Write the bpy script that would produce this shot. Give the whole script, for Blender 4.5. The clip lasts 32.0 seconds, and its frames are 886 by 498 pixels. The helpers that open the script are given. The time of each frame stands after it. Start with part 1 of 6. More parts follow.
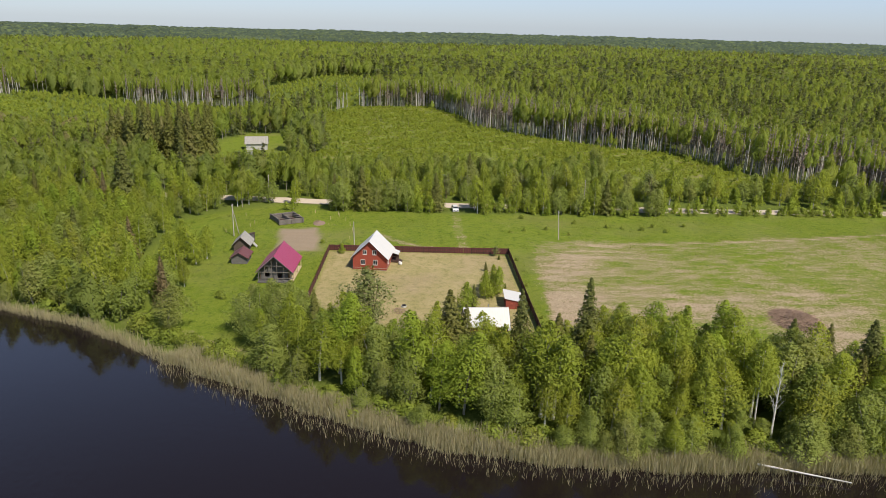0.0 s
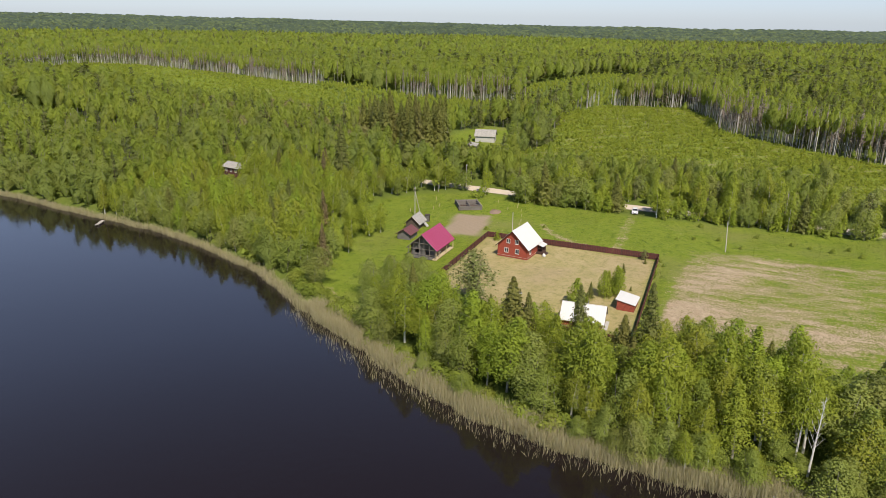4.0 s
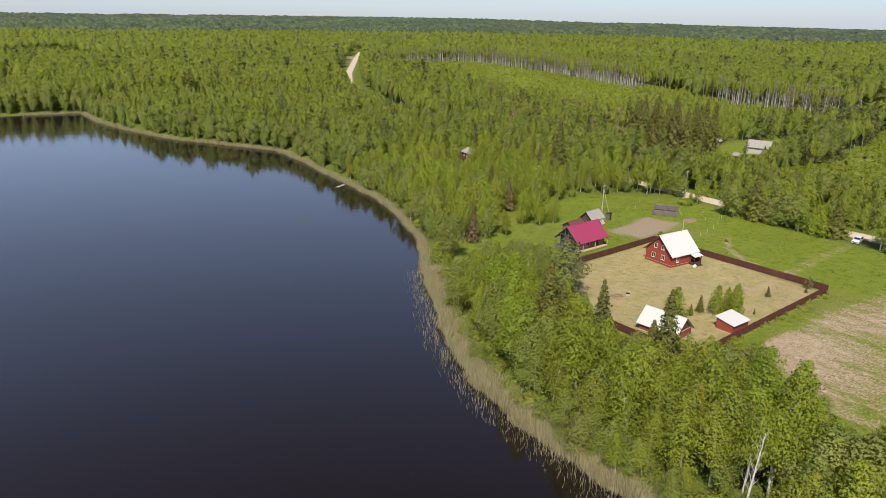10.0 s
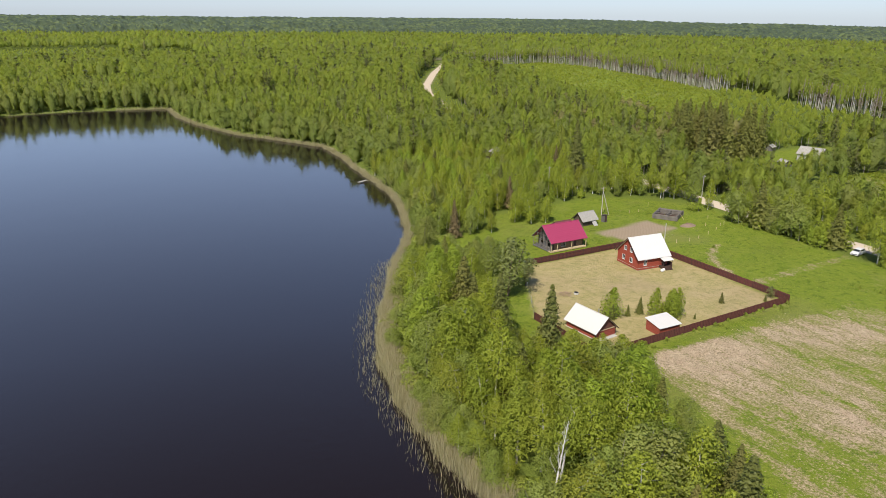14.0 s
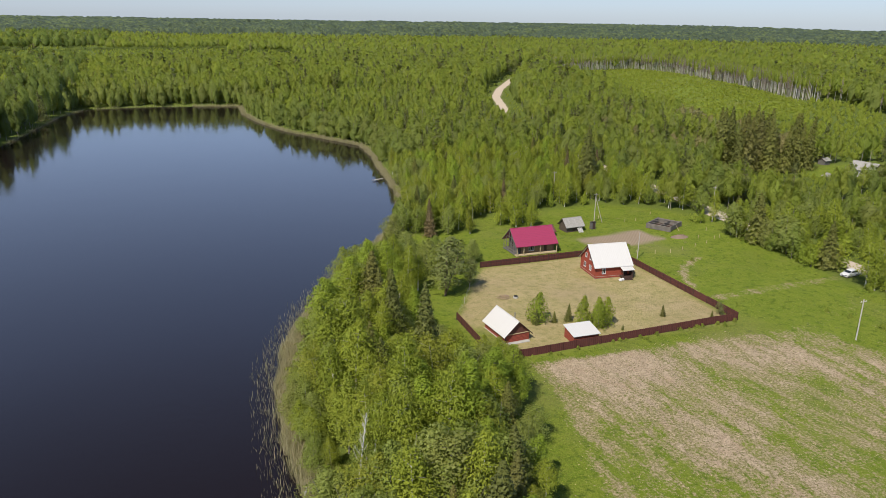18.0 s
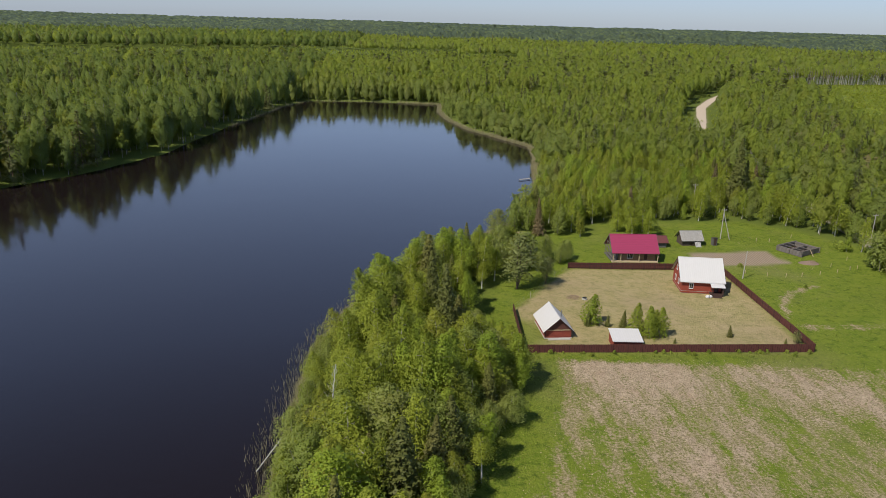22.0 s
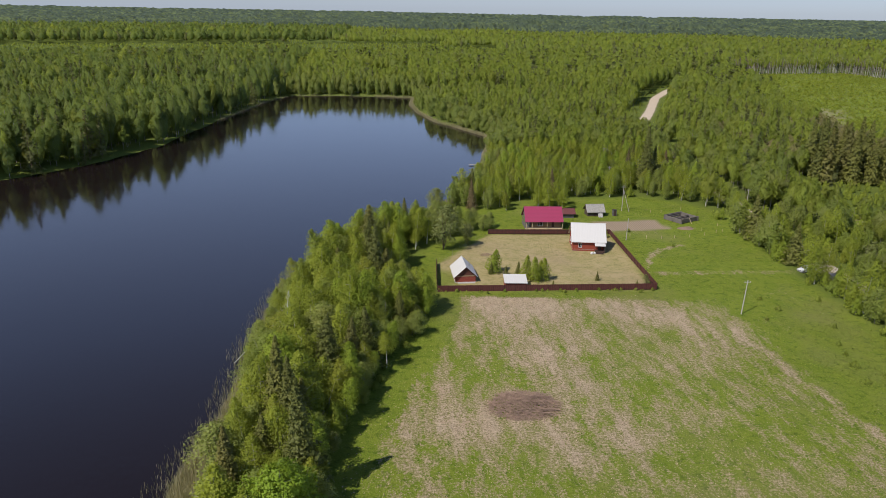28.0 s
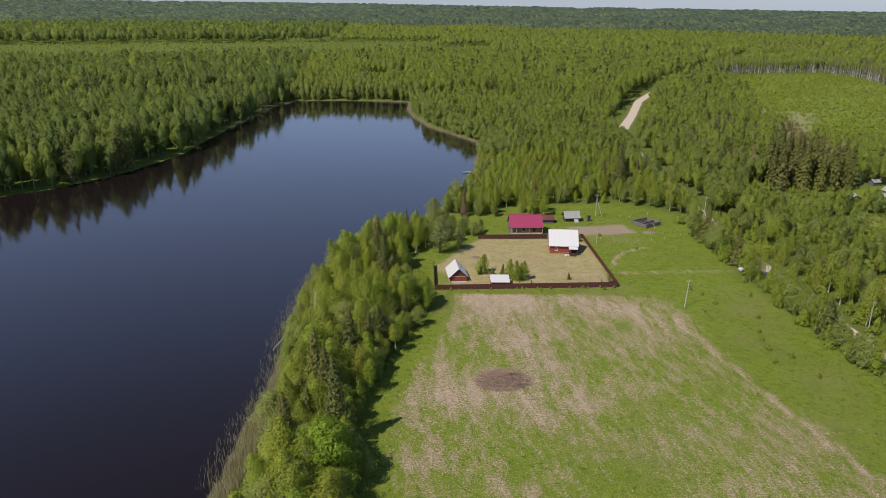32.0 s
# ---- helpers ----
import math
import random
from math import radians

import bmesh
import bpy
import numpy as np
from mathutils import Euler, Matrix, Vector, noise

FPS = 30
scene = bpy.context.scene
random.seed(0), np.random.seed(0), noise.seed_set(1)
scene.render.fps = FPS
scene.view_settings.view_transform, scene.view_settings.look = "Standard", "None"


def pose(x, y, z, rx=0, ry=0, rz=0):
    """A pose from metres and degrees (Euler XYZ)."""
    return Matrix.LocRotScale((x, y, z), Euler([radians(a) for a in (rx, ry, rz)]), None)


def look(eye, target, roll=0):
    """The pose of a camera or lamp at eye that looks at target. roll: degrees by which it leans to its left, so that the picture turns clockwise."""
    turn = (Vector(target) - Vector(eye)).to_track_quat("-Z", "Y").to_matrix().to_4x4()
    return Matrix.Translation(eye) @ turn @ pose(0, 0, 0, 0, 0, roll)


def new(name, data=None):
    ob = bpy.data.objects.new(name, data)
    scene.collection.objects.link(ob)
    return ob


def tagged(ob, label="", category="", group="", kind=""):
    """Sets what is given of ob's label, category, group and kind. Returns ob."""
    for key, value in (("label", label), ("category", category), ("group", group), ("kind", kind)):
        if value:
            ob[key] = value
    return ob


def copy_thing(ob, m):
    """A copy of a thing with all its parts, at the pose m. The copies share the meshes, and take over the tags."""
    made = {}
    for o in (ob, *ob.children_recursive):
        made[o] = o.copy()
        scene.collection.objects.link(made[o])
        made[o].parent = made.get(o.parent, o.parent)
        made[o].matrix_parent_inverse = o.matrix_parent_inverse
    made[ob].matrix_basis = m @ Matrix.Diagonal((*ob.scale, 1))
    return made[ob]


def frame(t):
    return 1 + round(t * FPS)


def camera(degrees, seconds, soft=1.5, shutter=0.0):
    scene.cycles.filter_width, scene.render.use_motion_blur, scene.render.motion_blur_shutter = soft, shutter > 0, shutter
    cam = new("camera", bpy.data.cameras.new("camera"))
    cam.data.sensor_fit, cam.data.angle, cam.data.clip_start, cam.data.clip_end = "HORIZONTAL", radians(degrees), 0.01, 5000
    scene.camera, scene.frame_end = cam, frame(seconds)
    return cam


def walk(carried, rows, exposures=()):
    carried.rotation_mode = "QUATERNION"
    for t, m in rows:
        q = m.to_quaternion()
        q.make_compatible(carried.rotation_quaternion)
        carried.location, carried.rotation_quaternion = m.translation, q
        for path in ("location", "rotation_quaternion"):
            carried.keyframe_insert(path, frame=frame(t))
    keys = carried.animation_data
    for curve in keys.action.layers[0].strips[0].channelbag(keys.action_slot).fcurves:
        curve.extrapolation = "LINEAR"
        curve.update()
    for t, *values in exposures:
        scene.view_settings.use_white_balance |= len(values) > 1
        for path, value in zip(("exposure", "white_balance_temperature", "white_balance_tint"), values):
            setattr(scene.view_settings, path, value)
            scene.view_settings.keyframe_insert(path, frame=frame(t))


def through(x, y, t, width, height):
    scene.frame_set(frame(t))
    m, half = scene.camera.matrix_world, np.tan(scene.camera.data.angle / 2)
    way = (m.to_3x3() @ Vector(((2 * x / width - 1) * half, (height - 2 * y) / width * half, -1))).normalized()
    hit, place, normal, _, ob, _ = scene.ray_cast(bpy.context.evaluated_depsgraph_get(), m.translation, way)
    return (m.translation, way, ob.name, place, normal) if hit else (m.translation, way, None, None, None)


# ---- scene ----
cam = camera(62.91, 32.0, soft=0.5)

# seconds, place, then yaw, pitch and roll in degrees
ROWS = [
    (0, -112.62, 23.04, 51.52, -92.67, -17.16, 1.44),
    (0.5, -113.49, 19.14, 51.83, -85.90, -17.31, 1.27),
    (1, -114.34, 15.20, 52.15, -81.69, -17.47, 1.19),
    (1.5, -115.13, 11.20, 52.48, -77.69, -17.60, 1.26),
    (2, -115.82, 7.13, 52.80, -71.89, -17.77, 1.30),
    (2.5, -116.41, 2.99, 53.08, -69.41, -17.92, 1.33),
    (3, -116.89, -1.17, 53.29, -69.32, -17.97, 1.28),
    (3.5, -117.28, -5.30, 53.40, -69.33, -17.91, 1.08),
    (4, -117.51, -9.42, 53.45, -69.37, -17.85, 0.98),
    (4.5, -117.56, -13.55, 53.52, -69.10, -17.77, 0.83),
    (6.5, -113.47, -30.27, 53.87, -64.08, -17.87, 0.72),
    (7, -111.71, -33.93, 53.68, -63.72, -17.83, 0.82),
    (7.5, -109.85, -37.45, 53.42, -62.83, -17.78, 0.75),
    (8, -107.88, -40.90, 53.15, -58.00, -17.75, 0.74),
    (8.5, -105.81, -44.30, 52.92, -51.86, -17.74, 0.79),
    (9, -103.63, -47.65, 52.73, -46.73, -17.83, 0.86),
    (9.5, -101.39, -50.90, 52.58, -43.18, -17.88, 0.94),
    (10, -99.07, -54.12, 52.50, -40.49, -17.91, 0.91),
    (10.5, -96.65, -57.32, 52.49, -37.80, -17.93, 0.74),
    (11, -94.14, -60.53, 52.57, -34.04, -17.94, 0.70),
    (11.5, -91.57, -63.72, 52.68, -31.67, -18.03, 0.75),
    (12, -88.93, -66.87, 52.79, -31.62, -18.03, 0.78),
    (12.5, -86.26, -69.90, 52.88, -31.60, -18.01, 0.75),
    (13, -83.53, -72.81, 52.98, -31.63, -17.97, 0.75),
    (13.5, -80.72, -75.59, 53.12, -31.68, -17.91, 0.69),
    (15.5, -67.77, -84.47, 53.90, -26.33, -18.07, 0.43),
    (16, -64.03, -86.59, 53.79, -23.40, -18.01, 0.74),
    (16.5, -60.40, -88.79, 53.53, -22.63, -17.98, 0.82),
    (17, -56.66, -90.87, 53.25, -22.63, -17.85, 0.90),
    (17.5, -52.80, -92.75, 53.01, -22.57, -17.74, 0.90),
    (18, -48.89, -94.49, 52.86, -22.58, -17.67, 0.90),
    (18.5, -45.03, -96.10, 52.80, -22.59, -17.60, 0.81),
    (19, -41.26, -97.65, 52.77, -22.64, -17.54, 0.68),
    (19.5, -37.69, -99.35, 52.74, -22.71, -17.54, 0.90),
    (20, -34.24, -101.01, 52.73, -22.81, -17.48, 1.00),
    (20.5, -30.88, -102.64, 52.72, -22.02, -17.33, 1.15),
    (21, -27.65, -104.36, 52.69, -17.88, -17.29, 1.25),
    (21.5, -24.63, -106.36, 52.66, -10.74, -17.41, 1.44),
    (22, -21.93, -108.78, 52.68, -4.12, -17.59, 1.61),
    (22.5, -19.61, -111.48, 52.74, -4.03, -17.62, 1.53),
    (23, -17.65, -114.43, 52.77, -4.00, -17.61, 1.21),
    (23.5, -16.02, -117.67, 52.69, -3.98, -17.60, 1.23),
    (24, -14.66, -121.05, 52.65, -4.01, -17.61, 1.29),
    (24.5, -13.51, -124.50, 52.69, -4.06, -17.68, 1.39),
    (25, -12.55, -127.96, 52.87, -4.13, -17.78, 1.39),
    (25.5, -11.72, -131.47, 53.19, -4.18, -17.89, 1.33),
    (27.5, -10.86, -146.21, 58.43, -4.53, -18.28, 1.19),
    (28, -11.03, -149.96, 60.14, -4.62, -18.40, 1.05),
    (28.5, -11.28, -153.72, 61.91, -4.65, -18.52, 1.11),
    (29, -11.59, -157.47, 63.70, -4.62, -18.62, 1.07),
    (29.5, -11.91, -161.18, 65.51, -4.69, -18.81, 1.12),
    (30, -12.25, -164.87, 67.33, -4.78, -18.95, 1.23),
    (30.5, -12.58, -168.56, 69.11, -4.83, -19.03, 1.29),
    (31, -12.91, -172.25, 70.85, -4.88, -19.09, 1.21),
    (31.5, -13.24, -175.96, 72.54, -4.94, -19.10, 1.08),
    (32, -13.58, -179.67, 74.20, -4.96, -19.13, 0.87),
]
walk(cam, [(t, pose(x, y, z, 90 + pitch, 0, yaw) @ pose(0, 0, 0, 0, 0, roll)) for t, x, y, z, yaw, pitch, roll in ROWS],
     [(0, 0.69, 6600, 12), (4, 0.81, 6640, 13), (9, 0.74, 6680, 13), (13, 0.86, 6560, 12), (15.5, 0.76, 6450, 12), (17, 0.72, 6430, 12), (19, 0.53, 6400, 13), (22, 0.39, 6350, 13), (32, 0.41, 6220, 16)])

# ---- sky, sun ----
SUN_AZ, SUN_EL = math.atan2(-0.80, -0.60), radians(50)   # azimuth from +y towards +x
world = bpy.data.worlds.new("sky")
scene.world = world
world.use_nodes = True
wn = world.node_tree.nodes
wn.clear()
sky = wn.new("ShaderNodeTexSky")
sky.sky_type, sky.sun_disc = "NISHITA", False
sky.sun_elevation, sky.sun_rotation = SUN_EL, SUN_AZ
sky.altitude, sky.air_density, sky.dust_density, sky.ozone_density = 100, 1.0, 0.3, 3.0
back = wn.new("ShaderNodeBackground")
back.inputs[1].default_value = 1.0
wout = wn.new("ShaderNodeOutputWorld")
cool = wn.new("ShaderNodeMix")
cool.data_type, cool.blend_type = "RGBA", "MULTIPLY"
cool.inputs[0].default_value, cool.inputs[7].default_value = 1.0, (0.028, 0.032, 0.038, 1)
world.node_tree.links.new(sky.outputs[0], cool.inputs[6])
hazy = wn.new("ShaderNodeMix")     # haze over the clear sky, thick at the horizon and thin overhead
hazy.data_type, hazy.blend_type = "RGBA", "ADD"
hazy.inputs[0].default_value = 1.0
place = wn.new("ShaderNodeTexCoord")
split = wn.new("ShaderNodeSeparateXYZ")
world.node_tree.links.new(place.outputs["Generated"], split.inputs[0])
thick = wn.new("ShaderNodeMapRange")
thick.inputs["From Min"].default_value, thick.inputs["From Max"].default_value = 0.0, 1.0
thick.inputs["To Min"].default_value, thick.inputs["To Max"].default_value = 1.0, 0.0
world.node_tree.links.new(split.outputs[2], thick.inputs[0])
veil = wn.new("ShaderNodeValToRGB")
stops = veil.color_ramp.elements
for _ in range(3):
    stops.new(0.5)
for stop, (at, shade) in zip(stops, ((0.0, (0.010, 0.014, 0.028)), (0.38, (0.022, 0.030, 0.056)), (0.60, (0.170, 0.240, 0.395)), (0.85, (0.255, 0.325, 0.455)), (1.0, (0.148, 0.176, 0.226)))):
    stop.position, stop.color = at, (*shade, 1)
world.node_tree.links.new(thick.outputs[0], veil.inputs[0])
world.node_tree.links.new(veil.outputs[0], hazy.inputs[7])
world.node_tree.links.new(cool.outputs[2], hazy.inputs[6])
world.node_tree.links.new(hazy.outputs[2], back.inputs[0])
world.node_tree.links.new(back.outputs[0], wout.inputs[0])

sun = new("sun", bpy.data.lights.new("sun", "SUN"))
sun.data.energy, sun.data.angle, sun.data.color = 3.7, radians(0.55), (1.0, 0.925, 0.80)
to_sun = Vector((math.sin(SUN_AZ) * math.cos(SUN_EL), math.cos(SUN_AZ) * math.cos(SUN_EL), math.sin(SUN_EL)))
sun.matrix_world = look(to_sun * 300, (0, 0, 0))

# ---- materials ----
def node_mat(name):
    m = bpy.data.materials.new(name)
    m.use_nodes = True
    n, l = m.node_tree.nodes, m.node_tree.links
    return m, n, l, n["Principled BSDF"]


def link(l, a, b):
    l.new(a, b)


def noise_tex(n, l, scale, detail=4.0, rough=0.6, coord="Object", stretch=None):
    tc = n.new("ShaderNodeTexCoord")
    src = tc.outputs[coord]
    if stretch:
        mp = n.new("ShaderNodeMapping")
        mp.inputs["Scale"].default_value = stretch
        link(l, src, mp.inputs[0])
        src = mp.outputs[0]
    t = n.new("ShaderNodeTexNoise")
    t.inputs["Scale"].default_value, t.inputs["Detail"].default_value, t.inputs["Roughness"].default_value = scale, detail, rough
    link(l, src, t.inputs["Vector"])
    return t.outputs["Fac"]


def ramp(n, l, fac, *stops):
    r = n.new("ShaderNodeValToRGB")
    e = r.color_ramp.elements
    while len(e) < len(stops):
        e.new(0.5)
    for el, (p, c) in zip(e, stops):
        el.position, el.color = p, (*c, 1.0)
    link(l, fac, r.inputs[0])
    return r.outputs[0]


def mix(n, l, fac, a, b, how="MIX"):
    m = n.new("ShaderNodeMix")
    m.data_type, m.blend_type = "RGBA", how
    for sock, v in ((m.inputs[0], fac), (m.inputs[6], a), (m.inputs[7], b)):
        if isinstance(v, (int, float)):
            sock.default_value = v
        elif isinstance(v, tuple):
            sock.default_value = (*v, 1.0)
        else:
            link(l, v, sock)
    return m.outputs[2]


def calc(n, l, op, a, b=0.0):
    m = n.new("ShaderNodeMath")
    m.operation, m.use_clamp = op, False
    for sock, v in zip(m.inputs, (a, b)):
        if isinstance(v, (int, float)):
            sock.default_value = v
        else:
            link(l, v, sock)
    return m.outputs[0]


def bumped(n, l, b, height, strength, distance):
    bp = n.new("ShaderNodeBump")
    bp.inputs["Strength"].default_value, bp.inputs["Distance"].default_value = strength, distance
    link(l, height, bp.inputs["Height"])
    link(l, bp.outputs[0], b.inputs["Normal"])


def attr(n, name):
    a = n.new("ShaderNodeAttribute")
    a.attribute_name = name
    return a.outputs["Fac"]


def surface(name, base, dark, rough=0.7, scale=3.0, metal=0.0, stretch=None, bump=0.3, amount=0.6, spec=0.3):
    """A plain painted, wooden or stony surface: two scales of variation and a fine relief."""
    m, n, l, b = node_mat(name)
    a = noise_tex(n, l, scale, stretch=stretch)
    f = noise_tex(n, l, scale * 9, stretch=stretch)
    c = mix(n, l, calc(n, l, "MULTIPLY", ramp(n, l, a, (0.35, (0, 0, 0)), (0.7, (1, 1, 1))), amount), base, dark)
    c = mix(n, l, 0.35, c, ramp(n, l, f, (0.3, tuple(v * 0.7 for v in base)), (0.7, tuple(min(1, v * 1.2) for v in base))))
    link(l, c, b.inputs["Base Color"])
    b.inputs["Roughness"].default_value, b.inputs["Metallic"].default_value = rough, metal
    b.inputs["Specular IOR Level"].default_value = spec
    bumped(n, l, b, f, bump, 0.02)
    return m


def boarded(name, base, dark, pitch, across="z", rough=0.75, groove=0.35, spec=0.25):
    """Boards or cladding with grooves of a given pitch along one axis of the thing."""
    m, n, l, b = node_mat(name)
    tc = n.new("ShaderNodeTexCoord")
    sep = n.new("ShaderNodeSeparateXYZ")
    link(l, tc.outputs["Object"], sep.inputs[0])
    v = calc(n, l, "FRACT", calc(n, l, "DIVIDE", sep.outputs["xyz".index(across)], pitch))
    edge = calc(n, l, "LESS_THAN", v, 0.16)
    row = calc(n, l, "FLOOR", calc(n, l, "DIVIDE", sep.outputs["xyz".index(across)], pitch))
    wn_ = n.new("ShaderNodeTexWhiteNoise")
    wn_.noise_dimensions = "1D"
    link(l, row, wn_.inputs["W"])
    st = {"x": (9, 1, 1), "y": (1, 9, 1), "z": (1, 1, 9)}[across]
    g = noise_tex(n, l, 1.6, stretch=st)
    c = mix(n, l, ramp(n, l, g, (0.3, (0, 0, 0)), (0.75, (1, 1, 1))), base, dark)
    c = mix(n, l, calc(n, l, "MULTIPLY", wn_.outputs["Value"], 0.3), c, dark)
    c = mix(n, l, calc(n, l, "MULTIPLY", edge, groove), c, tuple(q * 0.3 for q in dark))
    link(l, c, b.inputs["Base Color"])
    b.inputs["Roughness"].default_value = rough
    b.inputs["Specular IOR Level"].default_value = spec
    bumped(n, l, b, calc(n, l, "SUBTRACT", g, calc(n, l, "MULTIPLY", edge, 1.5)), 0.5, 0.02)
    return m


def leafy(name, light, dark, shade, through=0.35, rough=0.55, mass=False):
    """Foliage: varies tree by tree and tuft by tuft, and lets some light through."""
    m, n, l, b = node_mat(name)
    oi = n.new("ShaderNodeObjectInfo")
    geo = n.new("ShaderNodeNewGeometry")
    tree = calc(n, l, "FRACT", calc(n, l, "ADD", oi.outputs["Random"], attr(n, "tint")))
    c = mix(n, l, tree, light, dark)
    odd = calc(n, l, "FRACT", calc(n, l, "MULTIPLY", tree, 7.3))
    c = mix(n, l, ramp(n, l, odd, (0.66, (0, 0, 0)), (1.0, (0.4, 0.4, 0.4))), c, (light[0] * 0.95, light[1] * 0.72, light[2] * 1.1))
    c = mix(n, l, calc(n, l, "MULTIPLY", geo.outputs["Random Per Island"], 0.12 if mass else 0.22), c, shade)
    if mass:
        # sprays of leaves on a crown that is one soft mass
        spray = noise_tex(n, l, 1.7, 4.0, 0.7)
        c = mix(n, l, ramp(n, l, spray, (0.40, (0, 0, 0)), (0.66, (0.35, 0.35, 0.35))), c, shade)
        bumped(n, l, b, spray, 0.7, 0.5)
    link(l, c, b.inputs["Base Color"])
    b.inputs["Roughness"].default_value = rough
    b.inputs["Specular IOR Level"].default_value = 0.2
    tr = n.new("ShaderNodeBsdfTranslucent")
    link(l, mix(n, l, 0.5, c, (0.40, 0.42, 0.03)), tr.inputs[0])
    ms = n.new("ShaderNodeMixShader")
    ms.inputs[0].default_value = through
    link(l, b.outputs[0], ms.inputs[1])
    link(l, tr.outputs[0], ms.inputs[2])
    out = ms.outputs[0]
    if mass:
        # open spaces between the sprays
        clear = n.new("ShaderNodeBsdfTransparent")
        hole = calc(n, l, "GREATER_THAN", noise_tex(n, l, 2.6, 3.0, 0.7), 0.535)
        mh = n.new("ShaderNodeMixShader")
        link(l, hole, mh.inputs[0])
        link(l, out, mh.inputs[1])
        link(l, clear.outputs[0], mh.inputs[2])
        out = mh.outputs[0]
    link(l, out, n["Material Output"].inputs[0])
    return m


M_BIRCH = leafy("birch_leaves", (0.355, 0.407, 0.050), (0.267, 0.325, 0.040), (0.165, 0.212, 0.031), 0.50)
M_WOODBIRCH = leafy("birch_wood_leaves", (0.285, 0.345, 0.048), (0.215, 0.280, 0.042), (0.130, 0.175, 0.030), 0.50, mass=True)
M_WOODALDER = leafy("alder_wood_leaves", (0.250, 0.300, 0.066), (0.185, 0.240, 0.052), (0.115, 0.155, 0.036), 0.50, mass=True)
# darker leaf colour stands in for the shaded side of the far bank's trees
M_WOODSHADED = leafy("far_bank_shaded_leaves", (0.190, 0.255, 0.052), (0.125, 0.180, 0.042), (0.078, 0.114, 0.030), 0.5, mass=True)
M_WOODSPRUCE = leafy("spruce_wood_needles", (0.150, 0.160, 0.048), (0.095, 0.112, 0.036), (0.062, 0.076, 0.026), 0.25, mass=True)
M_WOODPINE = leafy("pine_wood_needles", (0.241, 0.213, 0.078), (0.179, 0.174, 0.058), (0.112, 0.112, 0.040), 0.2, mass=True)
M_WOODYOUNG = leafy("young_wood_leaves", (0.301, 0.360, 0.045), (0.236, 0.297, 0.038), (0.165, 0.212, 0.031), 0.50, mass=True)
M_BUSH = leafy("bush_leaves", (0.307, 0.366, 0.057), (0.212, 0.271, 0.042), (0.136, 0.183, 0.031), 0.4)
M_BLOSSOM = leafy("blossom", (0.420, 0.440, 0.360), (0.360, 0.390, 0.280), (0.200, 0.240, 0.110), 0.4)
M_ASPEN = leafy("aspen_leaves", (0.360, 0.454, 0.053), (0.260, 0.360, 0.042), (0.171, 0.236, 0.031), 0.50)
M_LINDEN = leafy("linden_leaves", (0.271, 0.389, 0.035), (0.236, 0.354, 0.033), (0.106, 0.165, 0.021), 0.4)
M_ALDER = leafy("alder_leaves", (0.325, 0.372, 0.100), (0.241, 0.307, 0.059), (0.157, 0.206, 0.040), 0.50)
M_SPRUCE = leafy("spruce_needles", (0.185, 0.188, 0.043), (0.125, 0.141, 0.036), (0.076, 0.087, 0.022), 0.25)
M_DRYSPRUCE = leafy("withered_spruce_needles", (0.213, 0.155, 0.074), (0.146, 0.112, 0.054), (0.084, 0.069, 0.034), 0.2)
M_PINE = leafy("pine_needles", (0.231, 0.252, 0.081), (0.169, 0.196, 0.061), (0.091, 0.118, 0.038), 0.25)
M_YOUNG = leafy("sapling_leaves", (0.340, 0.405, 0.050), (0.258, 0.335, 0.042), (0.176, 0.237, 0.031), 0.50)
M_DEADTWIG = leafy("dead_twigs", (0.263, 0.207, 0.168), (0.202, 0.157, 0.123), (0.123, 0.101, 0.078), 0.1)
M_REED = leafy("reed_stalks", (0.470, 0.425, 0.260), (0.320, 0.290, 0.150), (0.150, 0.145, 0.065), 0.3, 0.7)
M_WHITEBARK = surface("birch_bark", (0.62, 0.60, 0.55), (0.10, 0.09, 0.08), 0.8, 2.2, stretch=(1, 1, 3), amount=0.75)
M_GREYBARK = surface("grey_bark", (0.30, 0.27, 0.23), (0.14, 0.12, 0.10), 0.9, 2.0)
M_BROWNBARK = surface("brown_bark", (0.17, 0.12, 0.085), (0.08, 0.06, 0.045), 0.9, 2.0)
M_RED = boarded("red_siding", (0.325, 0.072, 0.042), (0.250, 0.052, 0.032), 0.17)
M_REDLOG = boarded("red_planks", (0.310, 0.076, 0.047), (0.220, 0.050, 0.034), 0.24, groove=0.8)
M_FENCE = boarded("dark_red_fence_paint", (0.155, 0.056, 0.046), (0.070, 0.026, 0.024), 0.42, "x", 0.6, 0.7)
M_GABLE = boarded("brown_gable_planks", (0.150, 0.062, 0.045), (0.095, 0.040, 0.030), 0.18, "y", 0.7, 0.6)
M_WHITEROOF = boarded("white_sheet_roofing", (0.570, 0.565, 0.540), (0.520, 0.512, 0.485), 0.42, "x", 0.5, 0.07, 0.4)
M_PINKROOF = boarded("crimson_metal_tile", (0.315, 0.042, 0.098), (0.270, 0.034, 0.082), 0.35, "y", 0.45, 0.25, 0.4)
M_BROWNROOF = boarded("brown_metal_roofing", (0.165, 0.055, 0.050), (0.110, 0.038, 0.035), 0.3, "x", 0.5, 0.3, 0.4)
M_SLATE = boarded("weathered_corrugated_slate", (0.420, 0.405, 0.370), (0.215, 0.205, 0.180), 0.24, "x", 0.9, 0.5, 0.2)
M_LOG = boarded("light_log_wall", (0.274, 0.190, 0.106), (0.190, 0.129, 0.076), 0.22)
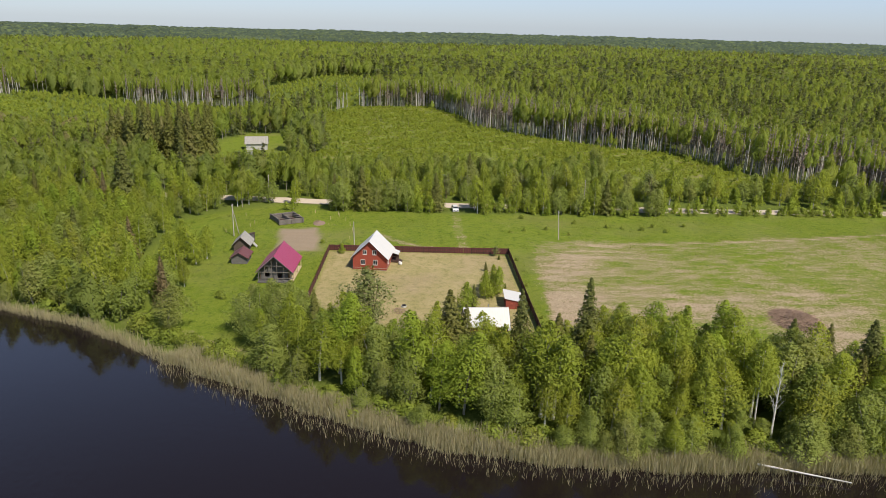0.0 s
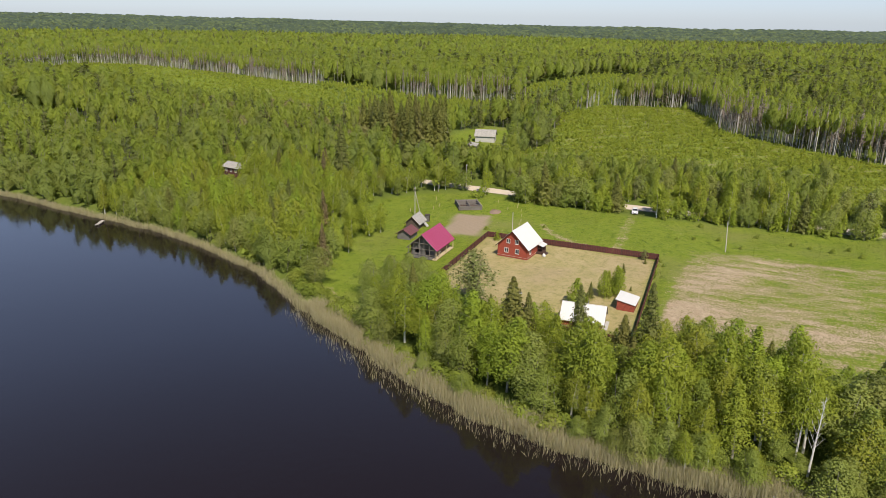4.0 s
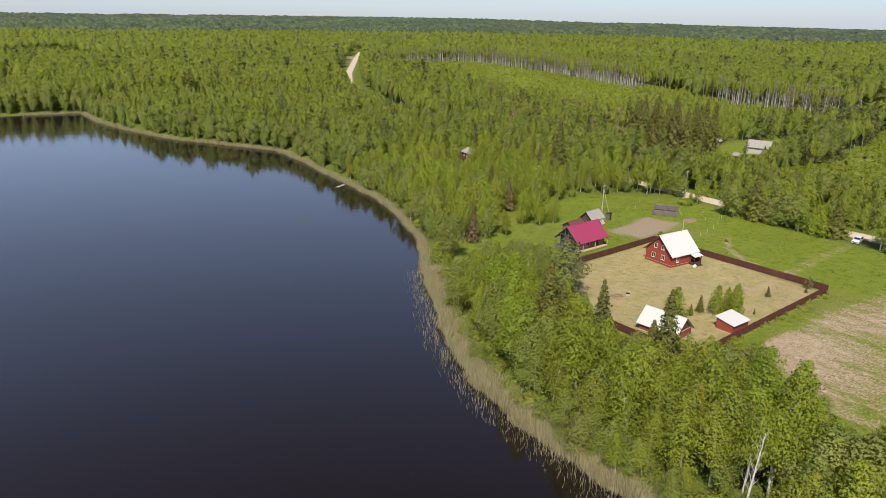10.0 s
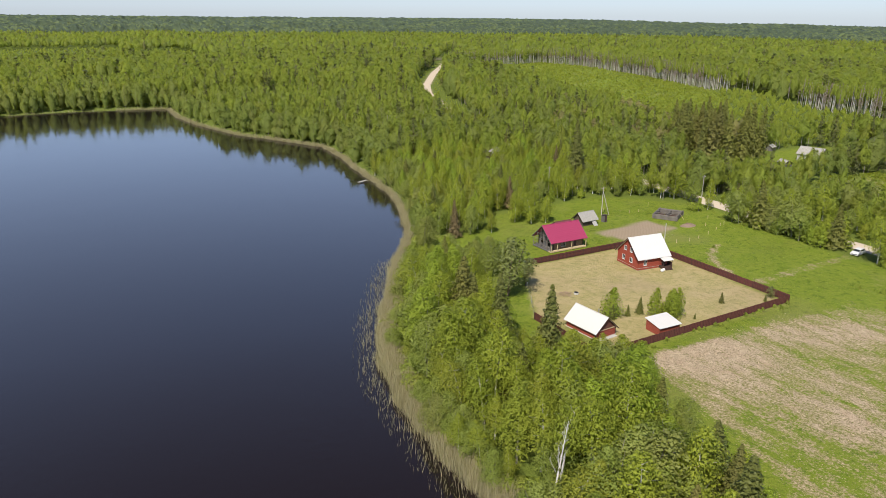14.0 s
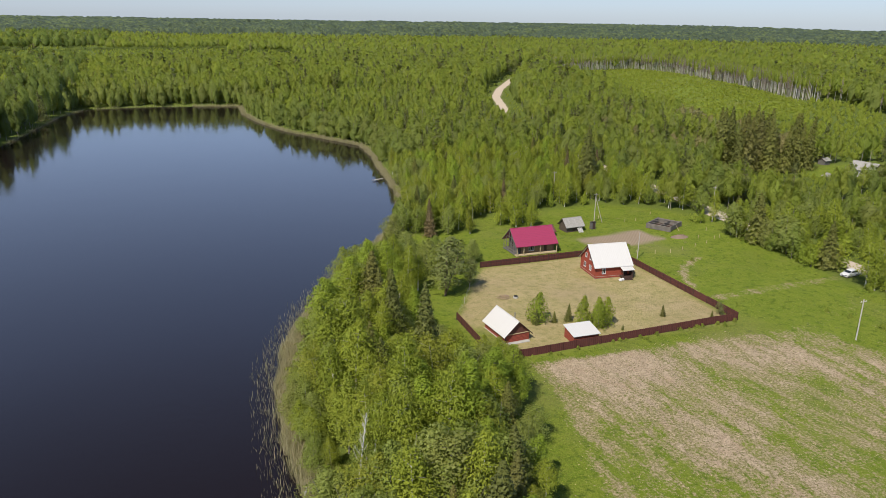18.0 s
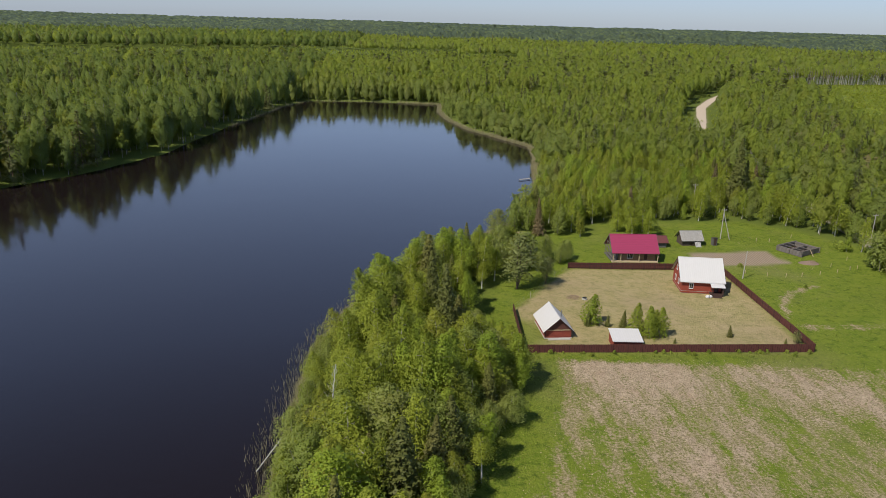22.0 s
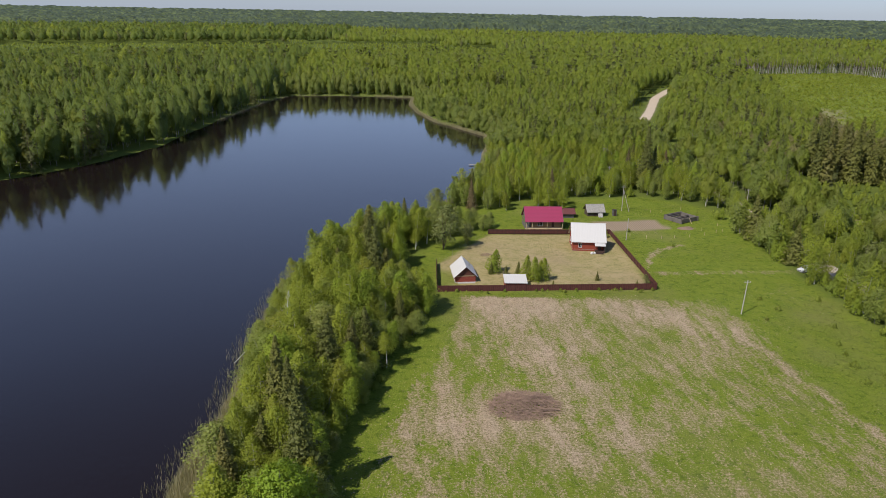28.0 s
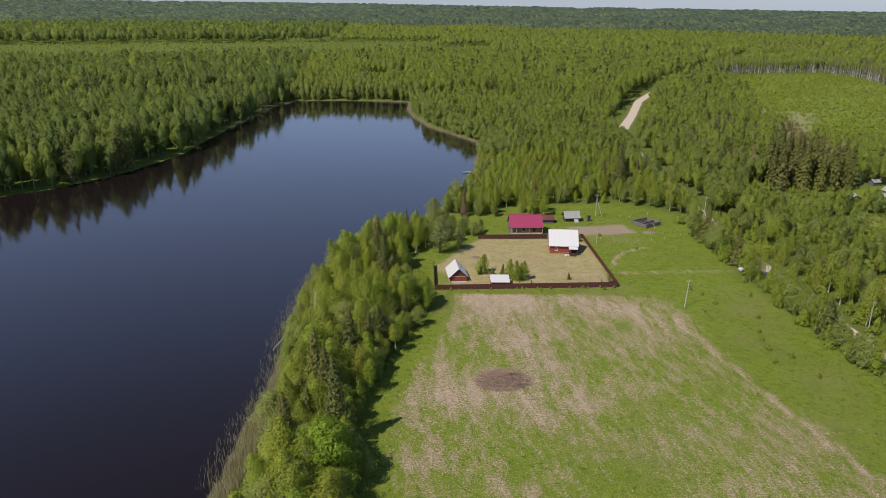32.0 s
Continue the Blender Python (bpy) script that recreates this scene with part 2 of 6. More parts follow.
M_GREYWOOD = boarded("weathered_grey_boards", (0.160, 0.152, 0.141), (0.091, 0.087, 0.080), 0.2)
M_BARNLOG = boarded("old_brown_logs", (0.120, 0.092, 0.070), (0.062, 0.048, 0.038), 0.22, groove=0.7)
M_GREYLOG = surface("weathered_grey_log", (0.170, 0.152, 0.130), (0.085, 0.074, 0.064), 0.9, 2.0, stretch=(1, 4, 4))
M_PALEWOOD = surface("new_pine_timber", (0.471, 0.380, 0.228), (0.365, 0.281, 0.160), 0.7, 2.0, stretch=(4, 4, 1))
M_BROWNLOG = boarded("brown_red_logs", (0.150, 0.066, 0.055), (0.095, 0.044, 0.038), 0.24, groove=0.6)
M_DARKWOOD = surface("dark_brown_timber", (0.065, 0.038, 0.029), (0.038, 0.023, 0.018), 0.7, 2.0)
M_WHITE = surface("white_frame_paint", (0.593, 0.585, 0.562), (0.502, 0.494, 0.471), 0.45, 2.0, amount=0.3, bump=0.1)
M_STONE = surface("grey_foundation", (0.319, 0.304, 0.281), (0.213, 0.205, 0.190), 0.9, 1.5)
M_CONCRETE = surface("pale_concrete", (0.418, 0.410, 0.380), (0.289, 0.281, 0.258), 0.9, 2.0)
M_POLE = surface("weathered_pole_wood", (0.400, 0.370, 0.325), (0.260, 0.235, 0.205), 0.9, 1.0, stretch=(4, 4, 0.6))
M_METAL = surface("galvanised_steel", (0.342, 0.342, 0.342), (0.228, 0.228, 0.228), 0.45, 3.0, metal=0.8)
M_BLACK = surface("black_rubber", (0.015, 0.015, 0.015), (0.009, 0.009, 0.009), 0.8, 3.0)
M_CARPAINT = surface("white_car_paint", (0.608, 0.608, 0.600), (0.532, 0.532, 0.524), 0.25, 1.5, amount=0.3, bump=0.02, spec=0.5)
M_BRUSH = surface("dry_branches", (0.320, 0.225, 0.165), (0.125, 0.085, 0.065), 0.9, 2.0)
M_SOILHEAP = surface("dry_earth", (0.228, 0.163, 0.118), (0.152, 0.110, 0.080), 0.95, 1.2)
M_SAND = surface("sandy_gravel", (0.520, 0.440, 0.345), (0.400, 0.330, 0.245), 0.95, 0.35, bump=0.4)
M_GRASSTUFT = leafy("grass_blades", (0.215, 0.270, 0.040), (0.120, 0.190, 0.020), (0.075, 0.120, 0.014), 0.35)
M_STRAW = leafy("straw", (0.560, 0.450, 0.310), (0.330, 0.270, 0.150), (0.170, 0.165, 0.060), 0.2, 0.8)

M_GLASS, n_, l_, b_ = node_mat("window_glass")
b_.inputs["Base Color"].default_value = (0.02, 0.025, 0.03, 1)
b_.inputs["Roughness"].default_value = 0.06
b_.inputs["Specular IOR Level"].default_value = 0.6

M_WATER, n_, l_, b_ = node_mat("lake_water")
deep = noise_tex(n_, l_, 0.006, 2.0)
link(l_, ramp(n_, l_, deep, (0.3, (0.0085, 0.0058, 0.0062)), (0.7, (0.0110, 0.0074, 0.0076))), b_.inputs["Base Color"])
b_.inputs["Roughness"].default_value, b_.inputs["IOR"].default_value = 0.07, 1.33
w1 = noise_tex(n_, l_, 0.9, 3.0, 0.6)
w2 = noise_tex(n_, l_, 0.05, 3.0, 0.55)
bumped(n_, l_, b_, calc(n_, l_, "MULTIPLY", w1, ramp(n_, l_, w2, (0.35, (0.25, 0.25, 0.25)), (0.62, (1, 1, 1)))), 0.16, 0.12)

# the ground: meadow, hay field, mown yard, tilled soil, sand and forest floor in one material
M_GROUND, n_, l_, b_ = node_mat("ground_cover")
big = noise_tex(n_, l_, 0.035, 5.0, 0.6)
mid = noise_tex(n_, l_, 0.25, 6.0, 0.65)
fine = noise_tex(n_, l_, 2.2, 6.0, 0.7)
speck = noise_tex(n_, l_, 3.2, 6.0, 0.85)
streak = noise_tex(n_, l_, 0.55, 6.0, 0.75, stretch=(1.0, 0.35, 1.0))
tuft = noise_tex(n_, l_, 0.75, 5.0, 0.65)


def sharp(fac, lo, hi, top=1.0):
    return ramp(n_, l_, fac, (lo, (0, 0, 0)), (hi, (top, top, top)))


meadow = mix(n_, l_, sharp(mid, 0.36, 0.62), (0.108, 0.166, 0.011), (0.156, 0.202, 0.020))
meadow = mix(n_, l_, sharp(speck, 0.44, 0.60, 0.8), meadow, (0.205, 0.232, 0.040))
meadow = mix(n_, l_, sharp(tuft, 0.52, 0.68, 0.75), meadow, (0.050, 0.088, 0.009))
meadow = mix(n_, l_, sharp(big, 0.50, 0.70, 0.5), meadow, (0.200, 0.190, 0.070))
olive = mix(n_, l_, sharp(speck, 0.40, 0.60), (0.128, 0.132, 0.034), (0.322, 0.270, 0.135))
olive = mix(n_, l_, sharp(fine, 0.46, 0.66, 0.7), olive, (0.415, 0.338, 0.195))
straw = mix(n_, l_, sharp(speck, 0.38, 0.58), (0.165, 0.130, 0.066), (0.485, 0.382, 0.262))
straw = mix(n_, l_, sharp(tuft, 0.48, 0.66, 0.7), straw, (0.525, 0.415, 0.288))
straw = mix(n_, l_, sharp(mid, 0.52, 0.70, 0.6), straw, (0.400, 0.284, 0.195))
dry = calc(n_, l_, "ADD", attr(n_, "dry"), calc(n_, l_, "MULTIPLY", calc(n_, l_, "SUBTRACT", streak, 0.5), 1.5))
dry = calc(n_, l_, "ADD", dry, calc(n_, l_, "MULTIPLY", calc(n_, l_, "SUBTRACT", fine, 0.5), 0.9))
dry = calc(n_, l_, "ADD", dry, calc(n_, l_, "MULTIPLY", calc(n_, l_, "SUBTRACT", speck, 0.5), 0.9))
cover = mix(n_, l_, sharp(dry, 0.30, 0.44), meadow, olive)
cover = mix(n_, l_, sharp(dry, 0.50, 0.68), cover, straw)
yard = mix(n_, l_, sharp(mid, 0.38, 0.62), (0.362, 0.294, 0.150), (0.250, 0.228, 0.086))
yard = mix(n_, l_, sharp(speck, 0.42, 0.64, 0.8), yard, (0.440, 0.360, 0.175))
yard = mix(n_, l_, sharp(tuft, 0.50, 0.66, 0.55), yard, (0.165, 0.165, 0.052))
yard = mix(n_, l_, sharp(big, 0.48, 0.66, 0.5), yard, (0.310, 0.235, 0.150))
cover = mix(n_, l_, attr(n_, "lawn"), cover, yard)
wave = n_.new("ShaderNodeTexWave")
wave.inputs["Scale"].default_value, wave.inputs["Distortion"].default_value = 0.45, 0.6
wave.bands_direction = "X"
tcw = n_.new("ShaderNodeTexCoord")
link(l_, tcw.outputs["Object"], wave.inputs["Vector"])
soil = mix(n_, l_, wave.outputs["Fac"], (0.260, 0.200, 0.135), (0.340, 0.265, 0.190))
soil = mix(n_, l_, ramp(n_, l_, fine, (0.45, (0, 0, 0)), (0.8, (0.6, 0.6, 0.6))), soil, (0.235, 0.200, 0.115))
cover = mix(n_, l_, attr(n_, "soil"), cover, soil)
sandy = mix(n_, l_, ramp(n_, l_, mid, (0.3, (0, 0, 0)), (0.7, (1, 1, 1))), (0.385, 0.318, 0.237), (0.311, 0.252, 0.185))
litter = mix(n_, l_, ramp(n_, l_, fine, (0.35, (0, 0, 0)), (0.7, (1, 1, 1))), (0.085, 0.115, 0.020), (0.140, 0.175, 0.034))
cover = mix(n_, l_, attr(n_, "litter"), cover, litter)
cover = mix(n_, l_, attr(n_, "sand"), cover, sandy)
link(l_, cover, b_.inputs["Base Color"])
b_.inputs["Roughness"].default_value = 0.95
b_.inputs["Specular IOR Level"].default_value = 0.1
bumped(n_, l_, b_, calc(n_, l_, "ADD", speck, calc(n_, l_, "ADD", fine, tuft)), 0.9, 0.22)

# ---- helpers for things and parts ----
def mesh_from(name, verts, faces, material, tints=None, normals=None):
    """A mesh from numpy arrays: faces is (n, 3) or (n, 4); normals, one for each point, round off the shading of foliage."""
    me = bpy.data.meshes.new(name)
    verts, faces = np.asarray(verts, np.float32), np.asarray(faces, np.int32)
    k = faces.shape[1]
    me.vertices.add(len(verts))
    me.vertices.foreach_set("co", verts.ravel())
    me.loops.add(faces.size)
    me.loops.foreach_set("vertex_index", faces.ravel())
    me.polygons.add(len(faces))
    me.polygons.foreach_set("loop_start", np.arange(0, faces.size, k, dtype=np.int32))
    if tints is not None:
        a = me.attributes.new("tint", "FLOAT", "POINT")
        a.data.foreach_set("value", np.asarray(tints, np.float32))
    me.materials.append(material)
    me.update(calc_edges=True)
    if normals is not None:
        me.attributes.new("custom_normal", "FLOAT_VECTOR", "POINT").data.foreach_set("vector", np.asarray(normals, np.float32).ravel())
    return me


def part(name, bm, material, parent, label=""):
    me = bpy.data.meshes.new(name)
    bm.normal_update()
    bm.to_mesh(me)
    bm.free()
    me.materials.append(material)
    ob = new(name, me)
    ob.parent = parent
    if label:
        ob["label"] = label
    return ob


def shared(name, me, parent, m=None, label=""):
    ob = new(name, me)
    ob.parent = parent
    if m is not None:
        ob.matrix_basis = m
    if label:
        ob["label"] = label
    return ob


def thing(name, label, category, m=None, group="", kind=""):
    ob = new(name)
    ob.empty_display_size = 0.2
    if m is not None:
        ob.matrix_basis = m
    return tagged(ob, label, category, group, kind)


def box(bm, x0, x1, y0, y1, z0, z1):
    v = [bm.verts.new((x, y, z)) for z in (z0, z1) for x, y in ((x0, y0), (x1, y0), (x1, y1), (x0, y1))]
    for q in ((3, 2, 1, 0), (4, 5, 6, 7), (0, 1, 5, 4), (1, 2, 6, 5), (2, 3, 7, 6), (3, 0, 4, 7)):
        bm.faces.new([v[i] for i in q])
    return bm


def prism(bm, ring, depth):
    """A flat ring of points pushed along a vector."""
    d = Vector(depth)
    a = [bm.verts.new(p) for p in ring]
    b = [bm.verts.new(Vector(p) + d) for p in ring]
    bm.faces.new(a[::-1])
    bm.faces.new(b)
    for i in range(len(a)):
        j = (i + 1) % len(a)
        bm.faces.new((a[i], a[j], b[j], b[i]))
    bmesh.ops.recalc_face_normals(bm, faces=bm.faces)
    return bm


def rod(bm, a, b, r0, r1=None, sides=7):
    """A tapered round bar from a to b."""
    a, b = Vector(a), Vector(b)
    r1 = r0 if r1 is None else r1
    q = (b - a).to_track_quat("Z", "Y")
    rings = []
    for p, r in ((a, r0), (b, r1)):
        rings.append([bm.verts.new(p + q @ Vector((r * math.cos(2 * math.pi * i / sides), r * math.sin(2 * math.pi * i / sides), 0))) for i in range(sides)])
    for i in range(sides):
        j = (i + 1) % sides
        bm.faces.new((rings[0][i], rings[0][j], rings[1][j], rings[1][i]))
    bm.faces.new(rings[0][::-1])
    bm.faces.new(rings[1])
    return bm


def box_at(x0, x1, y0, y1, z0, z1):
    return box(bmesh.new(), x0, x1, y0, y1, z0, z1)


# ---- the plan ----
LAKE_Z = -1.2
SHORE = np.array([(-95, -420), (-62, -260), (-52, -190), (-47, -130), (-41, -80), (-36.8, -45), (-36.0, -12), (-34.6, 4), (-31.6, 17), (-25.8, 30), (-16.3, 45),
                  (-6, 62), (9, 83), (18, 104), (25, 125), (29, 152), (36, 190), (38, 212), (26, 240), (16, 258), (7, 300), (4, 335), (7, 374),
                  (-20, 380), (-45, 383), (-78, 380), (-90, 345), (-103, 258), (-112, 180), (-127, 142), (-145, 116), (-175, 92), (-215, 40),
                  (-255, -60), (-280, -200), (-300, -420)], float)
OPEN = np.array([(-32, -200), (-28, -95), (-26, -60), (-19, -36), (-11, -24), (-3, -9), (-6, 3), (-6, 16), (1, 31), (0, 42), (-3, 52), (2, 61), (10, 71), (22, 70), (31, 70), (35, 80), (47, 82),
                 (57, 81), (76, 83), (86, 75), (97, 60), (91, 42), (89, 25), (86, 9), (87, -20), (88, -60), (92, -115), (97, -200)], float)
LEE = np.array([(-3.5, -2.5), (-2.8, -10), (-5.8, -20), (-10.4, -33), (-16.8, -50), (-19.6, -60), (-19.6, -75), (-19, -110)], float)
YARD = np.array([(0.1, 0.1), (50.1, 0), (51.6, 42), (17.2, 42.4), (10, 32), (1, 18)], float)
PLOT = np.array([(49, 54.5), (70, 57), (72, 47), (52, 44.5)], float)
ROAD = np.array([(90, -400), (92, -220), (95, -125), (95, -85), (96, -40), (98, 10), (100, 40), (102, 62), (105, 85), (112, 150), (127, 238), (157, 306),
                 (186, 377), (217, 432), (281, 530), (357, 637), (430, 740), (500, 835)], float)
CUT = np.array([(112, 40), (135, 62), (170, 66), (200, 60), (240, 66), (300, 80), (359, 63), (369, 12), (320, -6), (276, -10), (231, -45), (209, -71), (196, -93),
                (150, -104), (118, -136), (112, -60)], float)
GLADE = np.array([(176, 84), (182, 76), (196, 74), (215, 70), (238, 82), (236, 102), (214, 108), (200, 108), (186, 104), (172, 96)], float)
BARE = np.array([(255, 345), (298, 318), (245, 232), (212, 242)], float)      # scraped ground in the felled land
FARCUT = np.array([(248, 300), (240, 262), (262, 236), (300, 228), (345, 245), (389, 294), (447, 421), (490, 560), (480, 620), (345, 590), (299, 487)], float)
FARBAND = np.array([(-600, 470), (-140, 640), (-99, 676), (52, 840), (95, 1135), (-100, 1100), (-198, 1070), (-700, 905)], float)       # felled strip far behind the lake
GAP = np.array([(357, 58), (366, 122), (480, 140), (640, 110), (640, 30), (480, 50)], float)       # open land between two tall stands


def edge_distance(p, poly, closed=True):
    """The distance from points to the edges of a polygon or line."""
    best = np.full(len(p), 1e9)
    for i in range(len(poly) - (not closed)):
        a, b = poly[i], poly[(i + 1) % len(poly)]
        t = np.clip(((p - a) @ (b - a)) / ((b - a) @ (b - a)), 0, 1)
        best = np.minimum(best, np.hypot(*(p - a - t[:, None] * (b - a)).T))
    return best


def inside(p, poly):
    hit = np.zeros(len(p), bool)
    for i in range(len(poly)):
        (x0, y0), (x1, y1) = poly[i], poly[(i + 1) % len(poly)]
        if y0 != y1:
            hit ^= ((p[:, 1] < y0) != (p[:, 1] < y1)) & (p[:, 0] < (x1 - x0) * (p[:, 1] - y0) / (y1 - y0) + x0)
    return hit


def reach(p, poly):
    """Signed distance: positive inside the polygon."""
    return np.where(inside(p, poly), 1, -1) * edge_distance(p, poly)


def smooth(x, a, b):
    t = np.clip((x - a) / (b - a), 0, 1)
    return t * t * (3 - 2 * t)


def waves(p, scale, seed):
    """Cheap smooth noise in about -1 .. 1 from a few crossed sines."""
    r = np.random.RandomState(seed)
    out = np.zeros(len(p))
    for i in range(7):
        k = r.normal(size=2) / scale * (1.0 + 0.35 * i)
        out += np.sin(p @ k + r.uniform(0, 6.28)) / (1 + 0.3 * i)
    return out / 3.2


def ground_z(p):
    p = np.asarray(p, float)
    lake = reach(p, SHORE)
    far = np.hypot(p[:, 0], p[:, 1])
    z = 0.12 * waves(p, 9.0, 3) * smooth(-lake, 4, 20) + smooth(far, 700, 4600) * 25 * smooth(p[:, 1] / (far + 1), 0.2, 0.85) - smooth(far, 700, 4600) * 12 + 6 * waves(p, 420.0, 5) * smooth(far, 600, 2200)
    bank = smooth(-lake, -0.5, 9)
    z = LAKE_Z - 0.25 + (z - LAKE_Z + 0.25) * bank
    return np.where(lake > 0, LAKE_Z - 0.25 - 2.5 * smooth(lake, 0, 12), z)


# ---- ground, one sheet to the horizon ----
def spaced(*runs):
    out = [np.arange(a, b, s) for a, b, s in runs]
    return np.concatenate(out)


gx = spaced((-5200, -1200, 400), (-1200, -320, 60), (-320, -60, 6), (-60, 124, 1.6), (124, 220, 3), (220, 400, 4.5), (400, 1200, 60), (1200, 5201, 400))
gy = spaced((-5200, -800, 400), (-800, -200, 40), (-200, 112, 1.6), (112, 360, 3), (360, 650, 5), (650, 700, 15), (700, 1600, 75), (1600, 5201, 400))
GX, GY = np.meshgrid(gx, gy)
gp = np.stack([GX.ravel(), GY.ravel()], 1)
gidx = np.arange(len(gp)).reshape(GX.shape)
gq = np.stack([gidx[:-1, :-1], gidx[:-1, 1:], gidx[1:, 1:], gidx[1:, :-1]], -1).reshape(-1, 4)
ground_mesh = mesh_from("ground", np.c_[gp, ground_z(gp)], gq, M_GROUND)
yard_in, open_in, lake_in = reach(gp, YARD), reach(gp, OPEN), reach(gp, SHORE)
row = (gp + np.stack([2.0 * waves(gp, 30.0, 15), 0 * gp[:, 0]], 1)) * (1.0, 0.10)
field_dry = 0.61 + 0.32 * waves(row, 2.6, 8) + 0.38 * waves(gp, 8.0, 9) - 0.24 * smooth(gp[:, 0], 12, 46) - 0.26 * smooth(gp[:, 0], 14, 44) * smooth(-gp[:, 1], 8, 50) - 0.22 * smooth(-gp[:, 1], 45, 105)
field_dry = np.maximum(field_dry, 0.33 + 0.08 * waves(gp, 5.0, 16))
field = smooth(open_in + 1.8 * waves(gp, 6.0, 14), 5.5, 9.5) * (1 - smooth(gp[:, 1] + 0.05 * gp[:, 0], -4, -1.5)) * (1 - smooth(gp[:, 0] + 0.10 * gp[:, 1], 54, 64))
field *= smooth(edge_distance(gp, LEE, False) + 1.6 * waves(gp, 5.0, 23), 4.5, 8.5)      # lush grass along the trees
straw = smooth(1.6 - abs(gp[:, 0] - 57 - 0.0009 * (gp[:, 1] + 10) ** 2 + 0.06 * gp[:, 1]), 0, 1.2) * (gp[:, 1] < -18)
mask = {
    "dry": np.maximum(field * field_dry, 0.6 * straw) + 0.18 * smooth(open_in, 0, 5) * waves(gp, 7.0, 12),
    "lawn": smooth(yard_in, -0.3, 0.6) * (1 - 0.8 * smooth(1.5 - np.hypot(gp[:, 0] + 0.5, gp[:, 1] - 8) / 6, 0, 0.8)),
    "soil": smooth(reach(gp, PLOT), -0.4, 0.8),
    "sand": np.maximum(smooth(3.1 - edge_distance(gp, ROAD, False), 0, 1.2) * (gp[:, 1] < 840), 0.4 * smooth(reach(gp, BARE) + 5 * waves(gp, 9.0, 18), -4, 8)),
    "litter": smooth(-open_in, -1, 4) * (1 - smooth(reach(gp, CUT), -4, 6)) * (1 - smooth(reach(gp, GLADE), -4, 4)) * (1 - smooth(reach(gp, FARCUT), -6, 6)),
}
TRACK = np.array([(52, 11), (58, 10), (70, 10), (84, 10), (97, 10)], float)
mask["dry"] = mask["dry"] + (0.27 + 0.12 * waves(gp, 14.0, 19)) * np.maximum(smooth(reach(gp, CUT), -4, 6), 0.35 * smooth(reach(gp, FARCUT), -6, 6))
ruts = np.minimum(abs(edge_distance(gp, TRACK + (0, 0.8), False)), abs(edge_distance(gp, TRACK - (0, 0.8), False)))
mask["dry"] = mask["dry"] + 0.42 * smooth(0.9 - ruts, 0, 0.7) + 0.45 * smooth(1.4 - edge_distance(gp, np.array([(53, 14), (56, 21), (61, 28), (69, 32)], float), False), 0, 1)
mask["dry"] = np.where(lake_in > -9, np.maximum(mask["dry"], 0.32 + 0.25 * waves(gp, 3.0, 21)), mask["dry"])
mask["litter"] = np.maximum(mask["litter"], 0.85 * smooth(lake_in, -8, -5))
for key, value in mask.items():
    ground_mesh.attributes.new(key, "FLOAT", "POINT").data.foreach_set("value", value.astype(np.float32))
tagged(new("ground", ground_mesh), "green meadow, mown yard and straw-dry hay field", "ground", kind="structure")

def unit_rows(a):
    return a / (np.hypot(*a.T)[:, None] + 1e-9)


def ribbon(line, wide, step, lift, seed):
    """A strip over the ground along a line, with wavering edges."""
    line = np.asarray(line, float)
    ln = np.hypot(*np.diff(line, axis=0).T)
    at = np.concatenate([[0], np.cumsum(ln)])
    u = np.arange(0, at[-1], step)
    c = np.stack([np.interp(u, at, line[:, 0]), np.interp(u, at, line[:, 1])], 1)
    for _ in range(6):
        c[1:-1] = (c[:-2] + 2 * c[1:-1] + c[2:]) / 4
    d = unit_rows(np.gradient(c, axis=0))
    nrm = np.stack([-d[:, 1], d[:, 0]], 1)
    w = wide * (1 + 0.14 * waves(c, 4.0, seed))
    rows = [c + nrm * (k * w)[:, None] for k in (1.0, 0.33, -0.33, -1.0)]
    v = np.concatenate([np.c_[r, ground_z(r) + lift * (1 if 0 < i < 3 else 0.4)] for i, r in enumerate(rows)])
    n = len(c)
    f = np.concatenate([np.stack([k * n + np.arange(n - 1), (k + 1) * n + np.arange(n - 1), (k + 1) * n + np.arange(1, n), k * n + np.arange(1, n)], 1) for k in range(3)])
    return v, f


road_v, road_f = ribbon(ROAD, 2.9, 2.0, 0.16, 33)
tagged(new("road", mesh_from("road", road_v, road_f, M_SAND)), "pale sandy gravel road through the wood", "road", kind="structure")

wq = box_at(-330, 60, -440, 400, LAKE_Z - 0.02, LAKE_Z)
lake = part("water", wq, M_WATER, None)
tagged(lake, "dark still lake water with faint ripples", "lake", kind="structure")

# ---- buildings ----
def slab_roof(parent, name, x0, x1, y_eave, z_eave, y_ridge, z_ridge, thick, material, label=""):
    """One pitched roof plane as a slab, from eave to ridge."""
    bm = bmesh.new()
    prism(bm, [(x0, y_eave, z_eave), (x0, y_ridge, z_ridge), (x0, y_ridge, z_ridge - thick), (x0, y_eave, z_eave - thick)], (x1 - x0, 0, 0))
    return part(name, bm, material, parent, label)


def barge(parent, x, y0, z0, y1, z1, wide, material, name="barge_board"):
    bm = prism(bmesh.new(), [(x, y0, z0), (x, y1, z1), (x, y1, z1 - wide), (x, y0, z0 - wide)], (0.05, 0, 0))
    return part(name, bm, material, parent)


